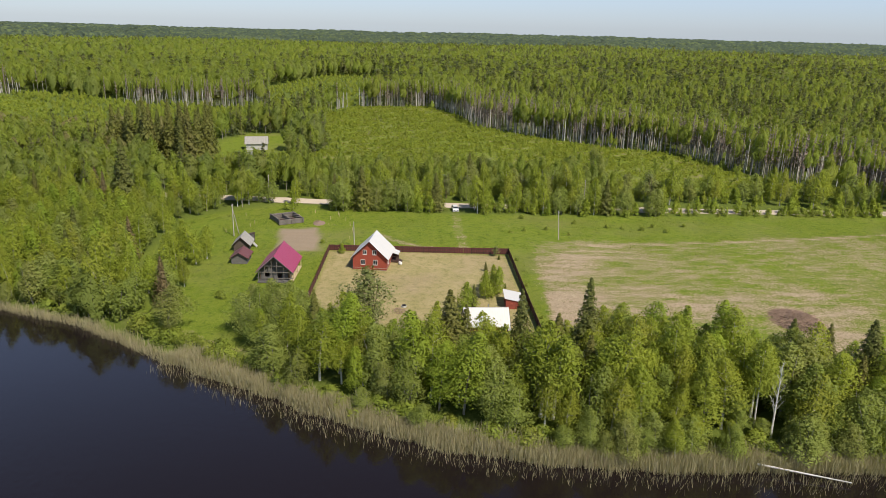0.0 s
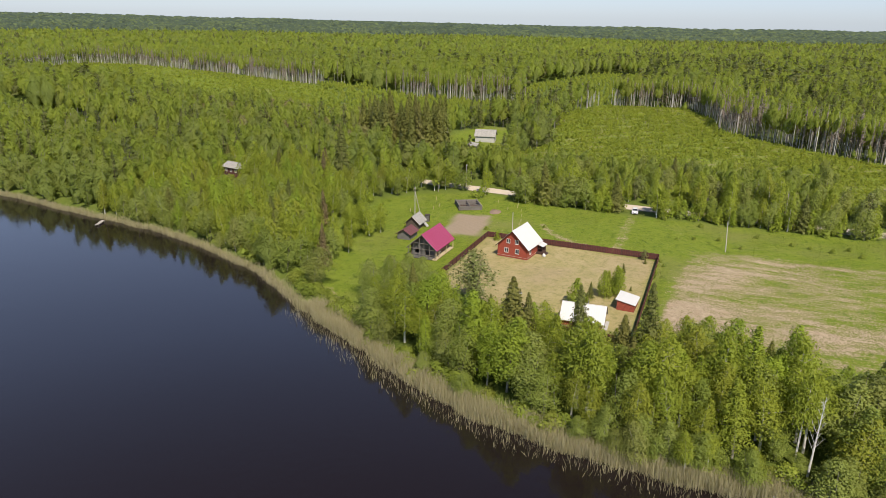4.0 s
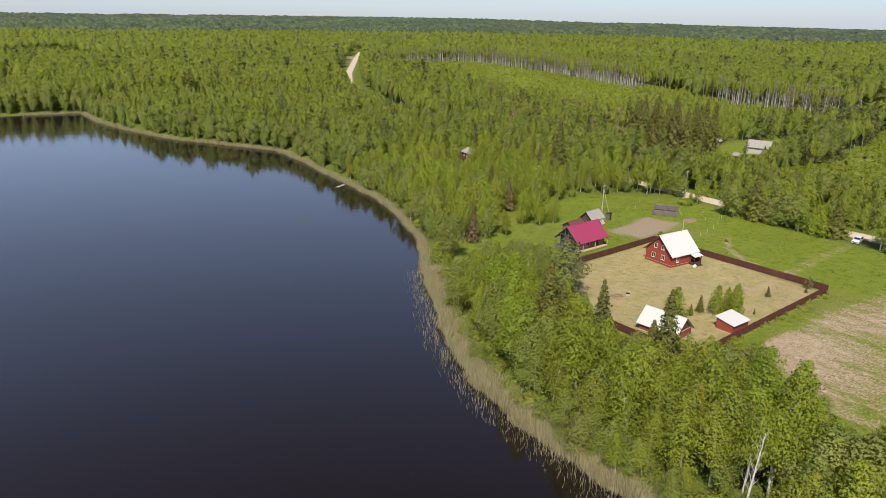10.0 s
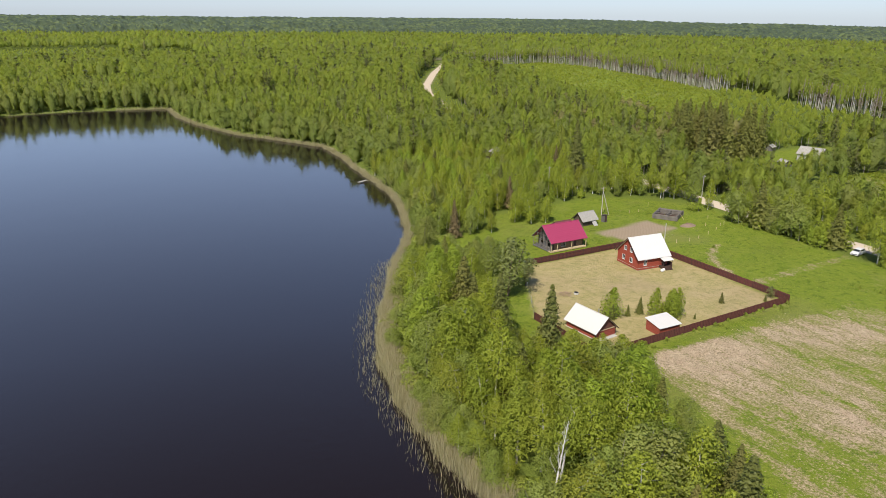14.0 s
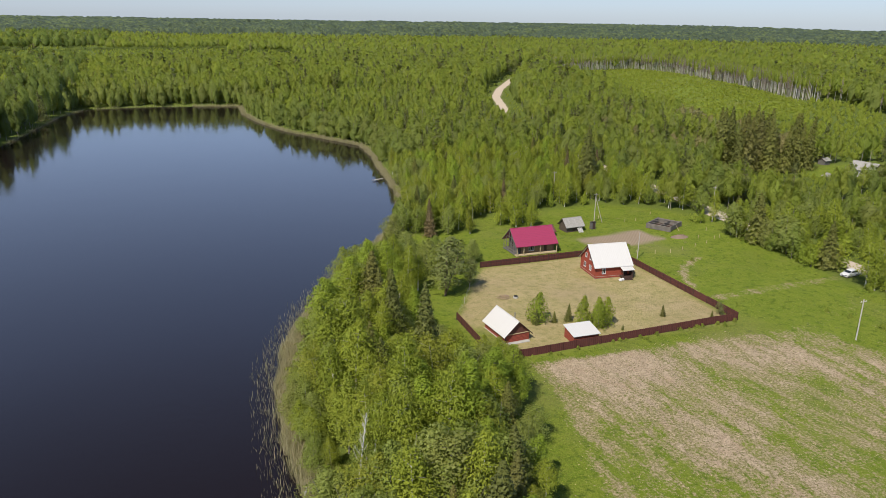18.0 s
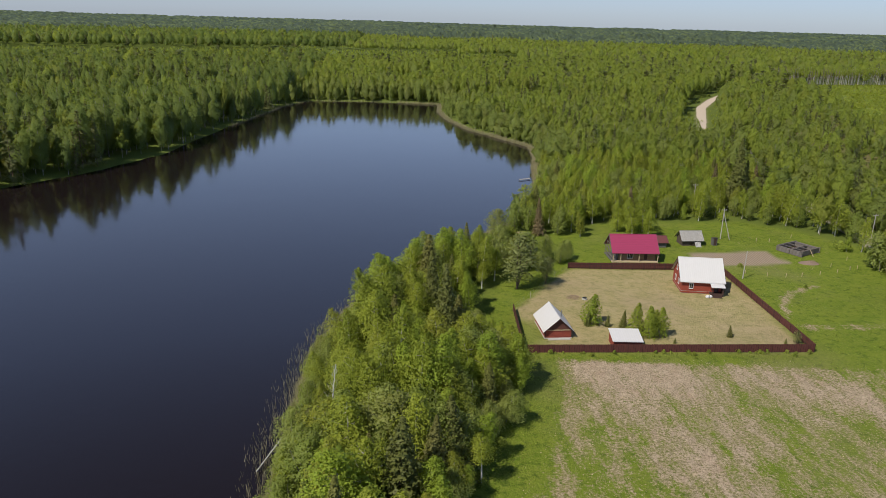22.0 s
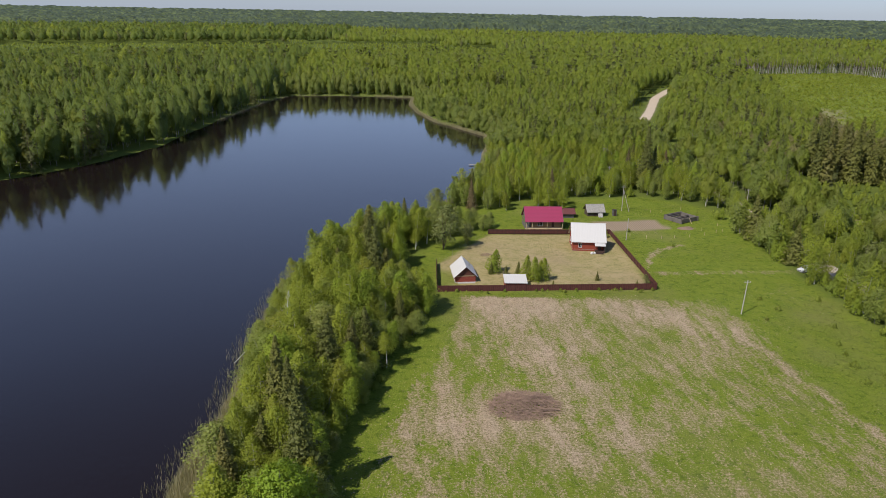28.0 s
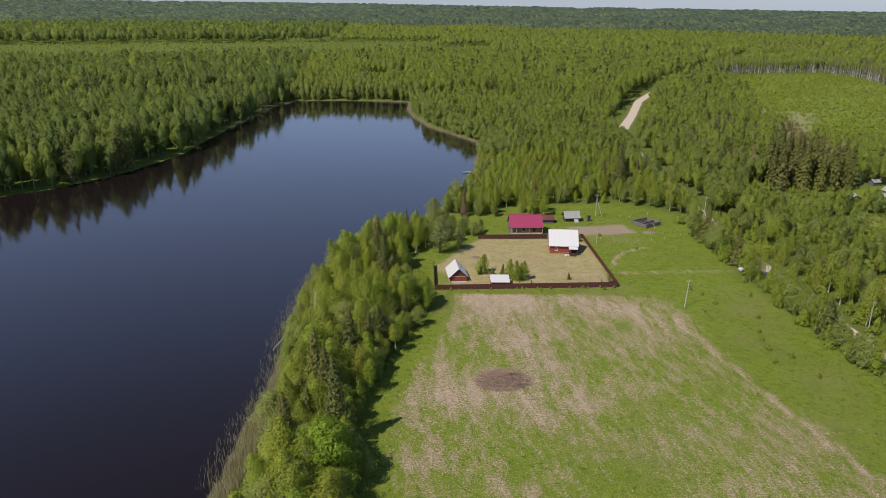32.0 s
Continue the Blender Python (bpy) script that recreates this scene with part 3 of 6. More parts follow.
def wall_with_holes(parent, name, material, start, along, length, height, thick, holes, peak=None):
    """An upright wall with real openings: a grid of boxes round the holes (u0, u1, z0, z1); peak adds a gable above."""
    us = sorted({0.0, length, *[h[0] for h in holes], *[h[1] for h in holes]})
    zs = sorted({0.0, height, *[h[2] for h in holes], *[h[3] for h in holes]})
    bm = bmesh.new()
    for u0, u1 in zip(us, us[1:]):
        for z0, z1 in zip(zs, zs[1:]):
            uc, zc = (u0 + u1) / 2, (z0 + z1) / 2
            if any(h[0] < uc < h[1] and h[2] < zc < h[3] for h in holes):
                continue
            if peak:
                # cut the cell by the two slopes
                def top(u):
                    return peak[0] + (peak[1] - peak[0]) * (1 - abs(u - length / 2) / (length / 2))
                if z0 >= max(top(u0), top(u1), top(uc)) - 1e-6:
                    continue
                pts = [(u0, z0), (u1, z0)]
                if z0 > top(u0) + 1e-6 or z0 > top(u1) + 1e-6:
                    lo = length / 2 * (1 - (1 - (z0 - peak[0]) / (peak[1] - peak[0])))
                    pts = [(max(u0, lo), z0), (min(u1, length - lo), z0)]
                    if pts[1][0] - pts[0][0] < 1e-4:
                        continue
                for u in (pts[1][0], length / 2, pts[0][0]):
                    if u == length / 2 and not (pts[0][0] < u < pts[1][0]):
                        continue
                    zt = min(z1, top(u))
                    if zt > z0 + 1e-4:
                        pts.append((u, zt))
                        # where the slope leaves the top of the cell
                lo1 = length / 2 * (z1 - peak[0]) / (peak[1] - peak[0])
                if z1 < peak[1]:
                    for uu in (lo1, length - lo1):
                        if pts[0][0] + 1e-4 < uu < pts[1][0] - 1e-4:
                            pts.append((uu, z1))
                cu = sum(p[0] for p in pts) / len(pts)
                cz = sum(p[1] for p in pts) / len(pts)
                pts = sorted(set(pts), key=lambda p: math.atan2(p[1] - cz, p[0] - cu))
                if len(pts) < 3:
                    continue
                ring = [Vector(start) + Vector(along) * u + Vector((0, 0, z)) for u, z in pts]
            else:
                ring = [Vector(start) + Vector(along) * u + Vector((0, 0, z)) for u, z in ((u0, z0), (u1, z0), (u1, z1), (u0, z1))]
            n = Vector(along).cross(Vector((0, 0, 1)))
            prism(bm, ring, -n * thick)
    bmesh.ops.remove_doubles(bm, verts=bm.verts, dist=0.0005)
    return part(name, bm, material, parent)


def window(parent, start, along, u0, u1, z0, z1, trim, bars=1, wide=0.06):
    """A window in an upright wall: frame, glass, bars and a sill."""
    n = Vector(along).cross(Vector((0, 0, 1)))
    s, al = Vector(start), Vector(along)

    def slab(bm, a0, a1, b0, b1, d0, d1):
        ring = [s + al * u + Vector((0, 0, z)) + n * d0 for u, z in ((a0, b0), (a1, b0), (a1, b1), (a0, b1))]
        return prism(bm, ring, n * (d1 - d0))

    win = part("window", slab(bmesh.new(), u0, u1, z0, z1, -0.09, -0.06), M_GLASS, parent, "dark glass pane")
    fr = bmesh.new()
    t = trim
    for a in ((u0 - t, u1 + t, z1, z1 + t), (u0 - t, u1 + t, z0 - t, z0), (u0 - t, u0, z0, z1), (u1, u1 + t, z0, z1)):
        slab(fr, *a, -0.03, 0.045)
    part("window_frame", fr, M_WHITE, win, "white frame")
    for i in range(bars):
        c = u0 + (u1 - u0) * (i + 1) / (bars + 1)
        part("glazing_bar", slab(bmesh.new(), c - wide / 2, c + wide / 2, z0, z1, -0.05, 0.0), M_WHITE, win)
    part("window_sill", slab(bmesh.new(), u0 - t, u1 + t, z0 - t - 0.03, z0 - t, 0.0, 0.12), M_WHITE, win)
    return win


def red_house():
    """One and a half storeys, gable to the lake, porch at the far end of the long side."""
    h = thing("house", "red clad one-and-a-half-storey house with a white roof in the mown yard", "house", pose(37.64, 28.28, 0, 0, 0, -7.8))
    L, W, E, R = 8.3, 7.45, 2.95, 6.35
    part("foundation", box_at(0.04, L - 0.04, 0.04, W - 0.04, -0.4, 0.38), M_STONE, h, "grey foundation with pale sill board")
    part("sill_board", box_at(-0.03, L + 0.03, -0.03, W + 0.03, 0.38, 0.44), M_POLE, h)
    g = [(1.82, 2.68, 1.2, 2.2), (4.52, 5.38, 1.2, 2.2), (2.30, 3.04, 3.5, 4.4), (4.40, 5.14, 3.5, 4.4)]
    # the gable to the lake runs from the far corner to the near one
    a0, a1 = (0, W, 0), (0, -1, 0)
    wall_with_holes(h, "wall", M_RED, a0, a1, W, R, 0.16, g, (E, R))
    for q in g:
        window(h, a0, a1, *q, 0.07)
    b0, b1 = (L, 0, 0), (0, 1, 0)
    wall_with_holes(h, "wall", M_RED, b0, b1, W, R, 0.16, [(3.0, 4.2, 1.1, 2.3)], (E, R))
    window(h, b0, b1, 3.0, 4.2, 1.1, 2.3, 0.12)
    f0, f1 = (0.16, 0, 0), (1, 0, 0)
    f = [(1.45, 2.15, 1.05, 2.05), (6.5, 7.4, 0.5, 2.35)]
    wall_with_holes(h, "wall", M_RED, f0, f1, L - 0.32, E, 0.16, f)
    window(h, f0, f1, *f[0], 0.09)
    r0, r1 = (L - 0.16, W, 0), (-1, 0, 0)
    wall_with_holes(h, "wall", M_RED, r0, r1, L - 0.32, E, 0.16, [(2.0, 3.1, 1.1, 2.2)])
    window(h, r0, r1, 2.0, 3.1, 1.1, 2.2, 0.12)
    door = part("door", box_at(6.68, 7.54, 0.04, 0.10, 0.5, 2.33), M_DARKWOOD, h, "dark brown front door")
    part("door_handle", box_at(6.76, 6.80, -0.02, 0.04, 1.35, 1.5), M_METAL, door)
    part("floor_slab", box_at(0.2, L - 0.2, 0.2, W - 0.2, 0.4, 0.5), M_DARKWOOD, h)
    x0, x1 = -0.48, L + 0.42
    slab_roof(h, "roof", x0, x1, -0.42, 2.60, W / 2, 6.56, 0.14, M_WHITEROOF, "white sheet-metal roof")
    slab_roof(h, "roof", x0, x1, W + 0.42, 2.60, W / 2, 6.56, 0.14, M_WHITEROOF, "white sheet-metal roof")
    part("ridge_cap", rod(bmesh.new(), (x0 - 0.02, W / 2, 6.56), (x1 + 0.02, W / 2, 6.56), 0.09, sides=6), M_WHITE, h)
    for x in (x0 - 0.052, x1 + 0.002):
        barge(h, x, -0.42, 2.58, W / 2, 6.52, 0.2, M_DARKWOOD)
        barge(h, x, W + 0.42, 2.58, W / 2, 6.52, 0.2, M_DARKWOOD)
    part("gutter", box_at(x0, x1, -0.53, -0.425, 2.44, 2.54), M_WHITE, h, "white gutter")
    # porch with its own small roof
    part("porch_roof", prism(bmesh.new(), [(5.6, -1.75, 2.02), (5.6, -0.02, 2.52), (5.6, -0.02, 2.44), (5.6, -1.75, 1.94)], (2.8, 0, 0)), M_WHITEROOF, h, "white lean-to porch roof")
    part("porch_floor", box_at(5.8, 8.2, -1.5, 0.0, 0.0, 0.48), M_DARKWOOD, h, "dark brown porch floor")
    for x in (5.85, 8.1):
        part("porch_post", box_at(x, x + 0.1, -1.5, -1.4, 0.48, 2.03), M_DARKWOOD, h)
        part("railing", box_at(x, x + 0.07, -1.42, -0.05, 1.3, 1.4), M_DARKWOOD, h)
    part("porch_screen", box_at(8.0, 8.1, -1.4, -0.03, 0.48, 1.3), M_DARKWOOD, h)
    for i in range(3):
        part("step", box_at(6.0, 7.8, -1.5 - 0.3 * (i + 1), -1.5 - 0.3 * i, 0.0, 0.36 - 0.12 * i), M_DARKWOOD, h, "brown porch step")
    return h


def pink_house():
    """Log house under a crimson roof, with a glazed and framed porch at its lake end."""
    h = thing("log_house", "pale log house under a crimson metal roof with a timber-framed porch", "house", pose(28.4, 47.0, 0, 0, 0, -1.4))
    L, D = 11.1, 7.7
    slab_roof(h, "roof", 0, L, 0, 2.42, D / 2, 5.9, 0.12, M_PINKROOF, "crimson metal-tile roof")
    slab_roof(h, "roof", 0, L, D, 2.42, D / 2, 5.9, 0.12, M_PINKROOF, "crimson metal-tile roof")
    part("ridge_cap", rod(bmesh.new(), (-0.03, D / 2, 5.9), (L + 0.03, D / 2, 5.9), 0.1, sides=6), M_PINKROOF, h)
    part("foundation", box_at(1.7, L - 0.4, 1.2, D - 0.5, -0.4, 0.4), M_STONE, h)
    w = [(2.3, 3.5, 0.95, 2.15), (6.2, 7.0, 0.5, 2.2)]
    wall_with_holes(h, "wall", M_LOG, (1.7, 1.2, 0), (1, 0, 0), L - 2.1, 2.9, 0.2, w)
    window(h, (1.7, 1.2, 0), (1, 0, 0), *w[0], 0.1, bars=2)
    part("door", box_at(7.95, 8.65, 1.28, 1.34, 0.5, 2.2), M_DARKWOOD, h, "dark brown door")
    wall_with_holes(h, "wall", M_LOG, (L - 0.4, 1.2, 0), (0, 1, 0), D - 1.7, 5.2, 0.2, [(2.4, 3.4, 1, 2.1)], (3.1, 5.6))
    window(h, (L - 0.4, 1.2, 0), (0, 1, 0), 2.4, 3.4, 1, 2.1, 0.1)
    wall_with_holes(h, "wall", M_GREYWOOD, (1.7, D - 0.5, 0), (0, -1, 0), D - 1.7, 5.2, 0.2, [(1.0, 2.0, 0.9, 2.0), (3.6, 4.5, 0.4, 2.1)], (3.1, 5.6))
    wall_with_holes(h, "wall", M_LOG, (L - 0.4, D - 0.5, 0), (-1, 0, 0), L - 2.1, 2.9, 0.2, [])
    for i, x in enumerate((0.35, 2.1, 6.4, L - 0.3)):
        part("post", box_at(x, x + 0.16, 0.25, 0.41, 0, 2.5), M_PALEWOOD, h, "pale timber veranda post")
    part("veranda_floor", box_at(0.2, L - 0.2, 0.2, 1.19, 0.1, 0.36), M_PALEWOOD, h)
    part("porch_floor", box_at(0.2, 1.68, 1.2, D - 0.3, 0.1, 0.36), M_GREYWOOD, h)
    # open framing in the gable
    for y in (0.5, 1.9, 3.3, 4.4, 5.8, 7.1):
        top = 2.3 + (3.45 if D / 2 > 0 else 0) * (1 - abs(y - D / 2) / (D / 2))
        part("stud", box_at(0.22, 0.32, y, y + 0.1, 0.0, top), M_GREYLOG, h, "dark weathered stud")
    for z in (1.1, 2.35, 3.7):
        run = D / 2 * (1 - max(0.0, (z - 2.3) / 3.5)) - 0.2
        part("rail", box_at(0.18, 0.28, D / 2 - run, D / 2 + run, z, z + 0.1), M_GREYLOG, h, "dark weathered rail")
    for x in (-0.05, L):
        barge(h, x, 0, 2.42, D / 2, 5.9, 0.18, M_GREYWOOD)
        barge(h, x, D, 2.42, D / 2, 5.9, 0.18, M_GREYWOOD)
    return h


def gabled_hut(name, label, category, m, L, W, wall_h, ridge_h, over, wall_mat, roof_mat, holes_front=(), roof_label="", holes_gable=()):
    """A hut with its ridge along x; the front is the side at y = 0."""
    h = thing(name, label, category, m)
    wall_with_holes(h, "wall", wall_mat, (0, W, -0.3), (0, -1, 0), W, ridge_h + 0.3, 0.14, list(holes_gable), (wall_h + 0.3, ridge_h + 0.25))
    wall_with_holes(h, "wall", wall_mat, (L, 0, -0.3), (0, 1, 0), W, ridge_h + 0.3, 0.14, [], (wall_h + 0.3, ridge_h + 0.25))
    wall_with_holes(h, "wall", wall_mat, (0.14, 0, -0.3), (1, 0, 0), L - 0.28, wall_h + 0.3, 0.14, list(holes_front))
    wall_with_holes(h, "wall", wall_mat, (L - 0.14, W, -0.3), (-1, 0, 0), L - 0.28, wall_h + 0.3, 0.14, [])
    slope = (ridge_h - wall_h) / (W / 2)
    ze = wall_h - slope * over + 0.1
    slab_roof(h, "roof", -over, L + over, -over, ze, W / 2, ridge_h + 0.1, 0.1, roof_mat, roof_label)
    slab_roof(h, "roof", -over, L + over, W + over, ze, W / 2, ridge_h + 0.1, 0.1, roof_mat, roof_label)
    part("ridge_board", box_at(-over, L + over, W / 2 - 0.08, W / 2 + 0.08, ridge_h + 0.07, ridge_h + 0.14), roof_mat, h)
    for x in (-over - 0.052, L + over + 0.002):
        barge(h, x, -over, ze, W / 2, ridge_h + 0.1, 0.16, M_DARKWOOD)
        barge(h, x, W + over, ze, W / 2, ridge_h + 0.1, 0.16, M_DARKWOOD)
    return h


def bath_house():
    """Ridge points up the yard; the plank gable looks at the field."""
    h = gabled_hut("bath_house", "red plank bath house with a white sheet roof by the fence", "outbuilding", pose(9.35, 6.0, 0, 0, 0, 92.5), 7.3, 4.75, 1.55, 3.72, 0.42,
                   M_REDLOG, M_WHITEROOF, (), "white sheet roof")
    part("chimney", rod(bmesh.new(), (3.1, 1.2, 2.6), (3.1, 1.2, 4.0), 0.09), M_METAL, h, "thin steel stove pipe")
    part("foundation", box_at(-0.12, 7.4, -0.12, 4.87, -0.5, 0.08), M_CONCRETE, h, "pale concrete base")
    part("beam", box_at(-0.10, -0.002, 0.05, 4.7, 1.46, 1.60), M_PALEWOOD, h, "pale board under the gable planks")
    part("gable_planks", prism(bmesh.new(), [(-0.05, 0.12, 1.605), (-0.05, 4.63, 1.605), (-0.05, 2.375, 3.72)], (0.046, 0, 0)), M_GABLE, h, "brown upright planks in the gable")
    for y in (-0.04, 4.67):
        part("corner_board", box_at(-0.06, 0.1, y, y + 0.12, 0.12, 1.5), M_DARKWOOD, h)
    part("step", box_at(-0.9, -0.26, 0.3, 4.3, -0.3, 0.1), M_CONCRETE, h, "pale concrete step")
    return h


def garden_shed():
    """Mono-pitch shed against the fence."""
    h = thing("shed", "small red plank shed with a white mono-pitch roof beside the fence", "shed", pose(15.5, 1.5, 0, 0, 0, -3))
    x1, y1 = 4.85, 3.3
    wall_with_holes(h, "wall", M_REDLOG, (0, 0.0, 0), (1, 0, 0), x1, 1.5, 0.1, [])
    wall_with_holes(h, "wall", M_REDLOG, (x1, y1, 0), (-1, 0, 0), x1, 2.1, 0.1, [(1.8, 2.8, 0.15, 1.9)])
    part("door", box_at(2.05, 3.05, y1 - 0.06, y1 - 0.02, 0.15, 1.9), M_DARKWOOD, h)
    for x in (0.0, x1 - 0.1):
        part("wall", prism(bmesh.new(), [(x, 0.1, 0.0), (x, y1 - 0.1, 0.0), (x, y1 - 0.1, 2.1), (x, 0.1, 1.52)], (0.1, 0, 0)), M_REDLOG, h)
    part("roof", prism(bmesh.new(), [(-0.2, -0.3, 1.5), (-0.2, y1 + 0.3, 2.24), (-0.2, y1 + 0.3, 2.14), (-0.2, -0.3, 1.4)], (x1 + 0.4, 0, 0)), M_WHITEROOF, h, "white sheet roof")
    part("skid", box_at(0, x1, 0.1, 0.3, -0.12, 0.0), M_DARKWOOD, h)
    part("skid", box_at(0, x1, y1 - 0.3, y1 - 0.1, -0.12, 0.0), M_DARKWOOD, h)
    return h


red_house()
pink_house()
bath_house()
garden_shed()
barn = gabled_hut("barn", "old brown log barn with a weathered slate roof behind the plot", "barn", pose(50.5, 60.75, 0, 0, 0, 2.5), 5.0, 3.5, 1.75, 3.4, 0.45, M_BARNLOG, M_SLATE,
                  [(1.7, 2.5, 0.4, 1.9)], "weathered corrugated slate roof")
part("door", box_at(1.85, 2.6, 0.04, 0.08, 0.05, 1.6), M_DARKWOOD, barn, "open dark doorway board")
gabled_hut("woodshed", "low weathered shed with a brown metal roof beside the barn", "shed", pose(41.2, 59.2, 0, 0, 0, 0), 4.6, 3.4, 1.5, 2.55, 0.4, M_GREYWOOD, M_BROWNROOF, [],
           "brown metal roof")
cabin = gabled_hut("cabin", "two-storey brown timber cabin with a pale shallow roof among the birches", "house", pose(76.0, 141.0, 0, 0, 0, -103), 8.8, 5.0, 5.45, 6.6, 0.45, M_BROWNLOG, M_SLATE,
                   [(1.0, 1.8, 4.3, 5.1), (3.2, 4.0, 4.3, 5.1), (5.4, 6.2, 4.3, 5.1), (2.2, 3.1, 1.2, 2.3), (5.2, 6.1, 1.2, 2.3)], "pale grey roof")
for u, z in ((1.0, 4.3), (3.2, 4.3), (5.4, 4.3)):
    window(cabin, (0.14, 0, -0.3), (1, 0, 0), u, u + 0.8, z, z + 0.8, 0.08)
for u in (2.2, 5.2):
    window(cabin, (0.14, 0, -0.3), (1, 0, 0), u, u + 0.9, 1.2, 2.3, 0.08)
part("balcony", box_at(-0.5, 2.6, -1.2, -0.01, 2.75, 2.9), M_DARKWOOD, cabin, "dark timber balcony")
part("balcony_rail", box_at(-0.5, 2.6, -1.2, -1.12, 3.6, 3.7), M_DARKWOOD, cabin)
for x in (-0.45, 1.0, 2.5):
    part("balcony_post", box_at(x, x + 0.1, -1.2, -1.1, -0.2, 3.6), M_DARKWOOD, cabin)
part("chimney", rod(bmesh.new(), (7.6, 3.4, 5.8), (7.6, 3.4, 7.6), 0.16), M_CONCRETE, cabin, "pale chimney pipe")
gabled_hut("old_house", "abandoned pale house with a grey slate roof in the glade", "house", pose(197.6, 84.4, 0, 0, 0, 100), 8.6, 6.6, 2.9, 5.2, 0.5, M_CONCRETE, M_SLATE,
           [(1.2, 2.2, 1.2, 2.4), (4.0, 5.0, 1.2, 2.4), (6.8, 7.8, 1.2, 2.4)], "grey slate roof")


# ---- fence round the yard ----
def fence_panel_mesh(length, height):
    """One bay of upright boards as a single stepped sheet, the tops a little uneven."""
    bm = bmesh.new()
    r = random.Random(int(length * 100))
    n = max(2, round(length / 0.21))
    w, prev = length / n, None
    for i in range(n):
        dz, dy = r.uniform(-0.05, 0.05), 0.03 * (i % 2)
        for x in (i * w, (i + 1) * w):
            col = [bm.verts.new((x, y, z)) for y, z in ((dy, 0.05), (dy, height + dz), (dy + 0.022, height + dz), (dy + 0.022, 0.05))]
            if prev:
                for k in range(4):
                    bm.faces.new((prev[k], col[k], col[(k + 1) % 4], prev[(k + 1) % 4]))
            else:
                bm.faces.new(col)
            prev = col
    bm.faces.new(prev[::-1])
    bmesh.ops.recalc_face_normals(bm, faces=bm.faces)
    me = bpy.data.meshes.new("fence_panel")
    bm.to_mesh(me)
    bm.free()
    me.materials.append(M_FENCE)
    return me


def rail_mesh(length):
    me = bpy.data.meshes.new("rail")
    bm = box_at(0, length, 0.046, 0.09, 0, 0.09)
    bm.to_mesh(me)
    bm.free()
    me.materials.append(M_DARKWOOD)
    return me


def post_mesh(height):
    bm = box_at(-0.05, 0.05, 0.03, 0.13, -0.3, height)
    me = bpy.data.meshes.new("fence_post")
    bm.to_mesh(me)
    bm.free()
    me.materials.append(M_DARKWOOD)
    return me


FENCE_H = 1.5
yard_fence = thing("fence", "dark red-brown board fence round the mown yard", "fence")
POST_ME = post_mesh(FENCE_H - 0.02)
for a, b in (((0.0, 0.0), (50.2, -0.1)), ((50.25, 0.05), (50.6, 8.6)), ((50.7, 12.6), (51.8, 42.2)), ((51.7, 42.3), (17.2, 42.9)), ((0.0, 0.1), (1.0, 18.2))):
    a, b = Vector((*a, 0)), Vector((*b, 0))
    run = (b - a).length
    bays = max(1, round(run / 2.5))
    me, turn = fence_panel_mesh(run / bays, FENCE_H), math.degrees(math.atan2(b.y - a.y, b.x - a.x))
    rails = rail_mesh(run / bays)
    for i in range(bays):
        p = a + (b - a) * i / bays
        bay = shared("fence_panel", me, yard_fence, pose(p.x, p.y, 0, 0, 0, turn))
        for z in (0.35, FENCE_H - 0.4):
            shared("rail", rails, bay, pose(0, 0, z))
        shared("fence_post", POST_ME, yard_fence, pose(p.x, p.y, 0, 0, 0, turn))
    shared("fence_post", POST_ME, yard_fence, pose(b.x, b.y, 0, 0, 0, turn))
gate = thing("gate", "closed double gate of dark red-brown boards with diagonal braces", "gate", pose(50.62, 8.65, 0, 0, 0, 88.8))
for x0 in (0.0, 1.98):
    leaf = shared("gate_leaf", fence_panel_mesh(1.94, FENCE_H - 0.05), gate, pose(x0, 0, 0))
    br = prism(bmesh.new(), [(0.05, -0.05, 0.2), (0.17, -0.05, 0.2), (1.9, -0.05, 1.3), (1.78, -0.05, 1.3)], (0, 0.03, 0))
    part("brace", br, M_DARKWOOD, leaf)
    part("hinge", box_at(0.0, 0.25, -0.03, -0.014, 1.1, 1.16), M_METAL, leaf)
mesh_fence = thing("wire_fence", "sagging wire mesh fence on thin grey posts by the pine", "fence")
wf = [Vector((1.0, 18.2, 0)), Vector((5.5, 25, 0)), Vector((9.5, 31.5, 0)), Vector((13, 37, 0)), Vector((17.2, 42.9, 0))]
for p, q in zip(wf, wf[1:]):
    part("post", rod(bmesh.new(), p - Vector((0, 0, 0.3)), p + Vector((0, 0, 1.4)), 0.035), M_POLE, mesh_fence)
    wires = bmesh.new()
    for k in range(6):
        z = 0.2 + 0.22 * k
        rod(wires, p + Vector((0, 0, z)), q + Vector((0, 0, z)), 0.006, sides=3)
    part("wire_mesh", wires, M_METAL, mesh_fence)

# ---- trees: shapes as arrays, so that single trees and woods come from the same code ----
def unit(a):
    return a / (np.linalg.norm(a, axis=1)[:, None] + 1e-9)


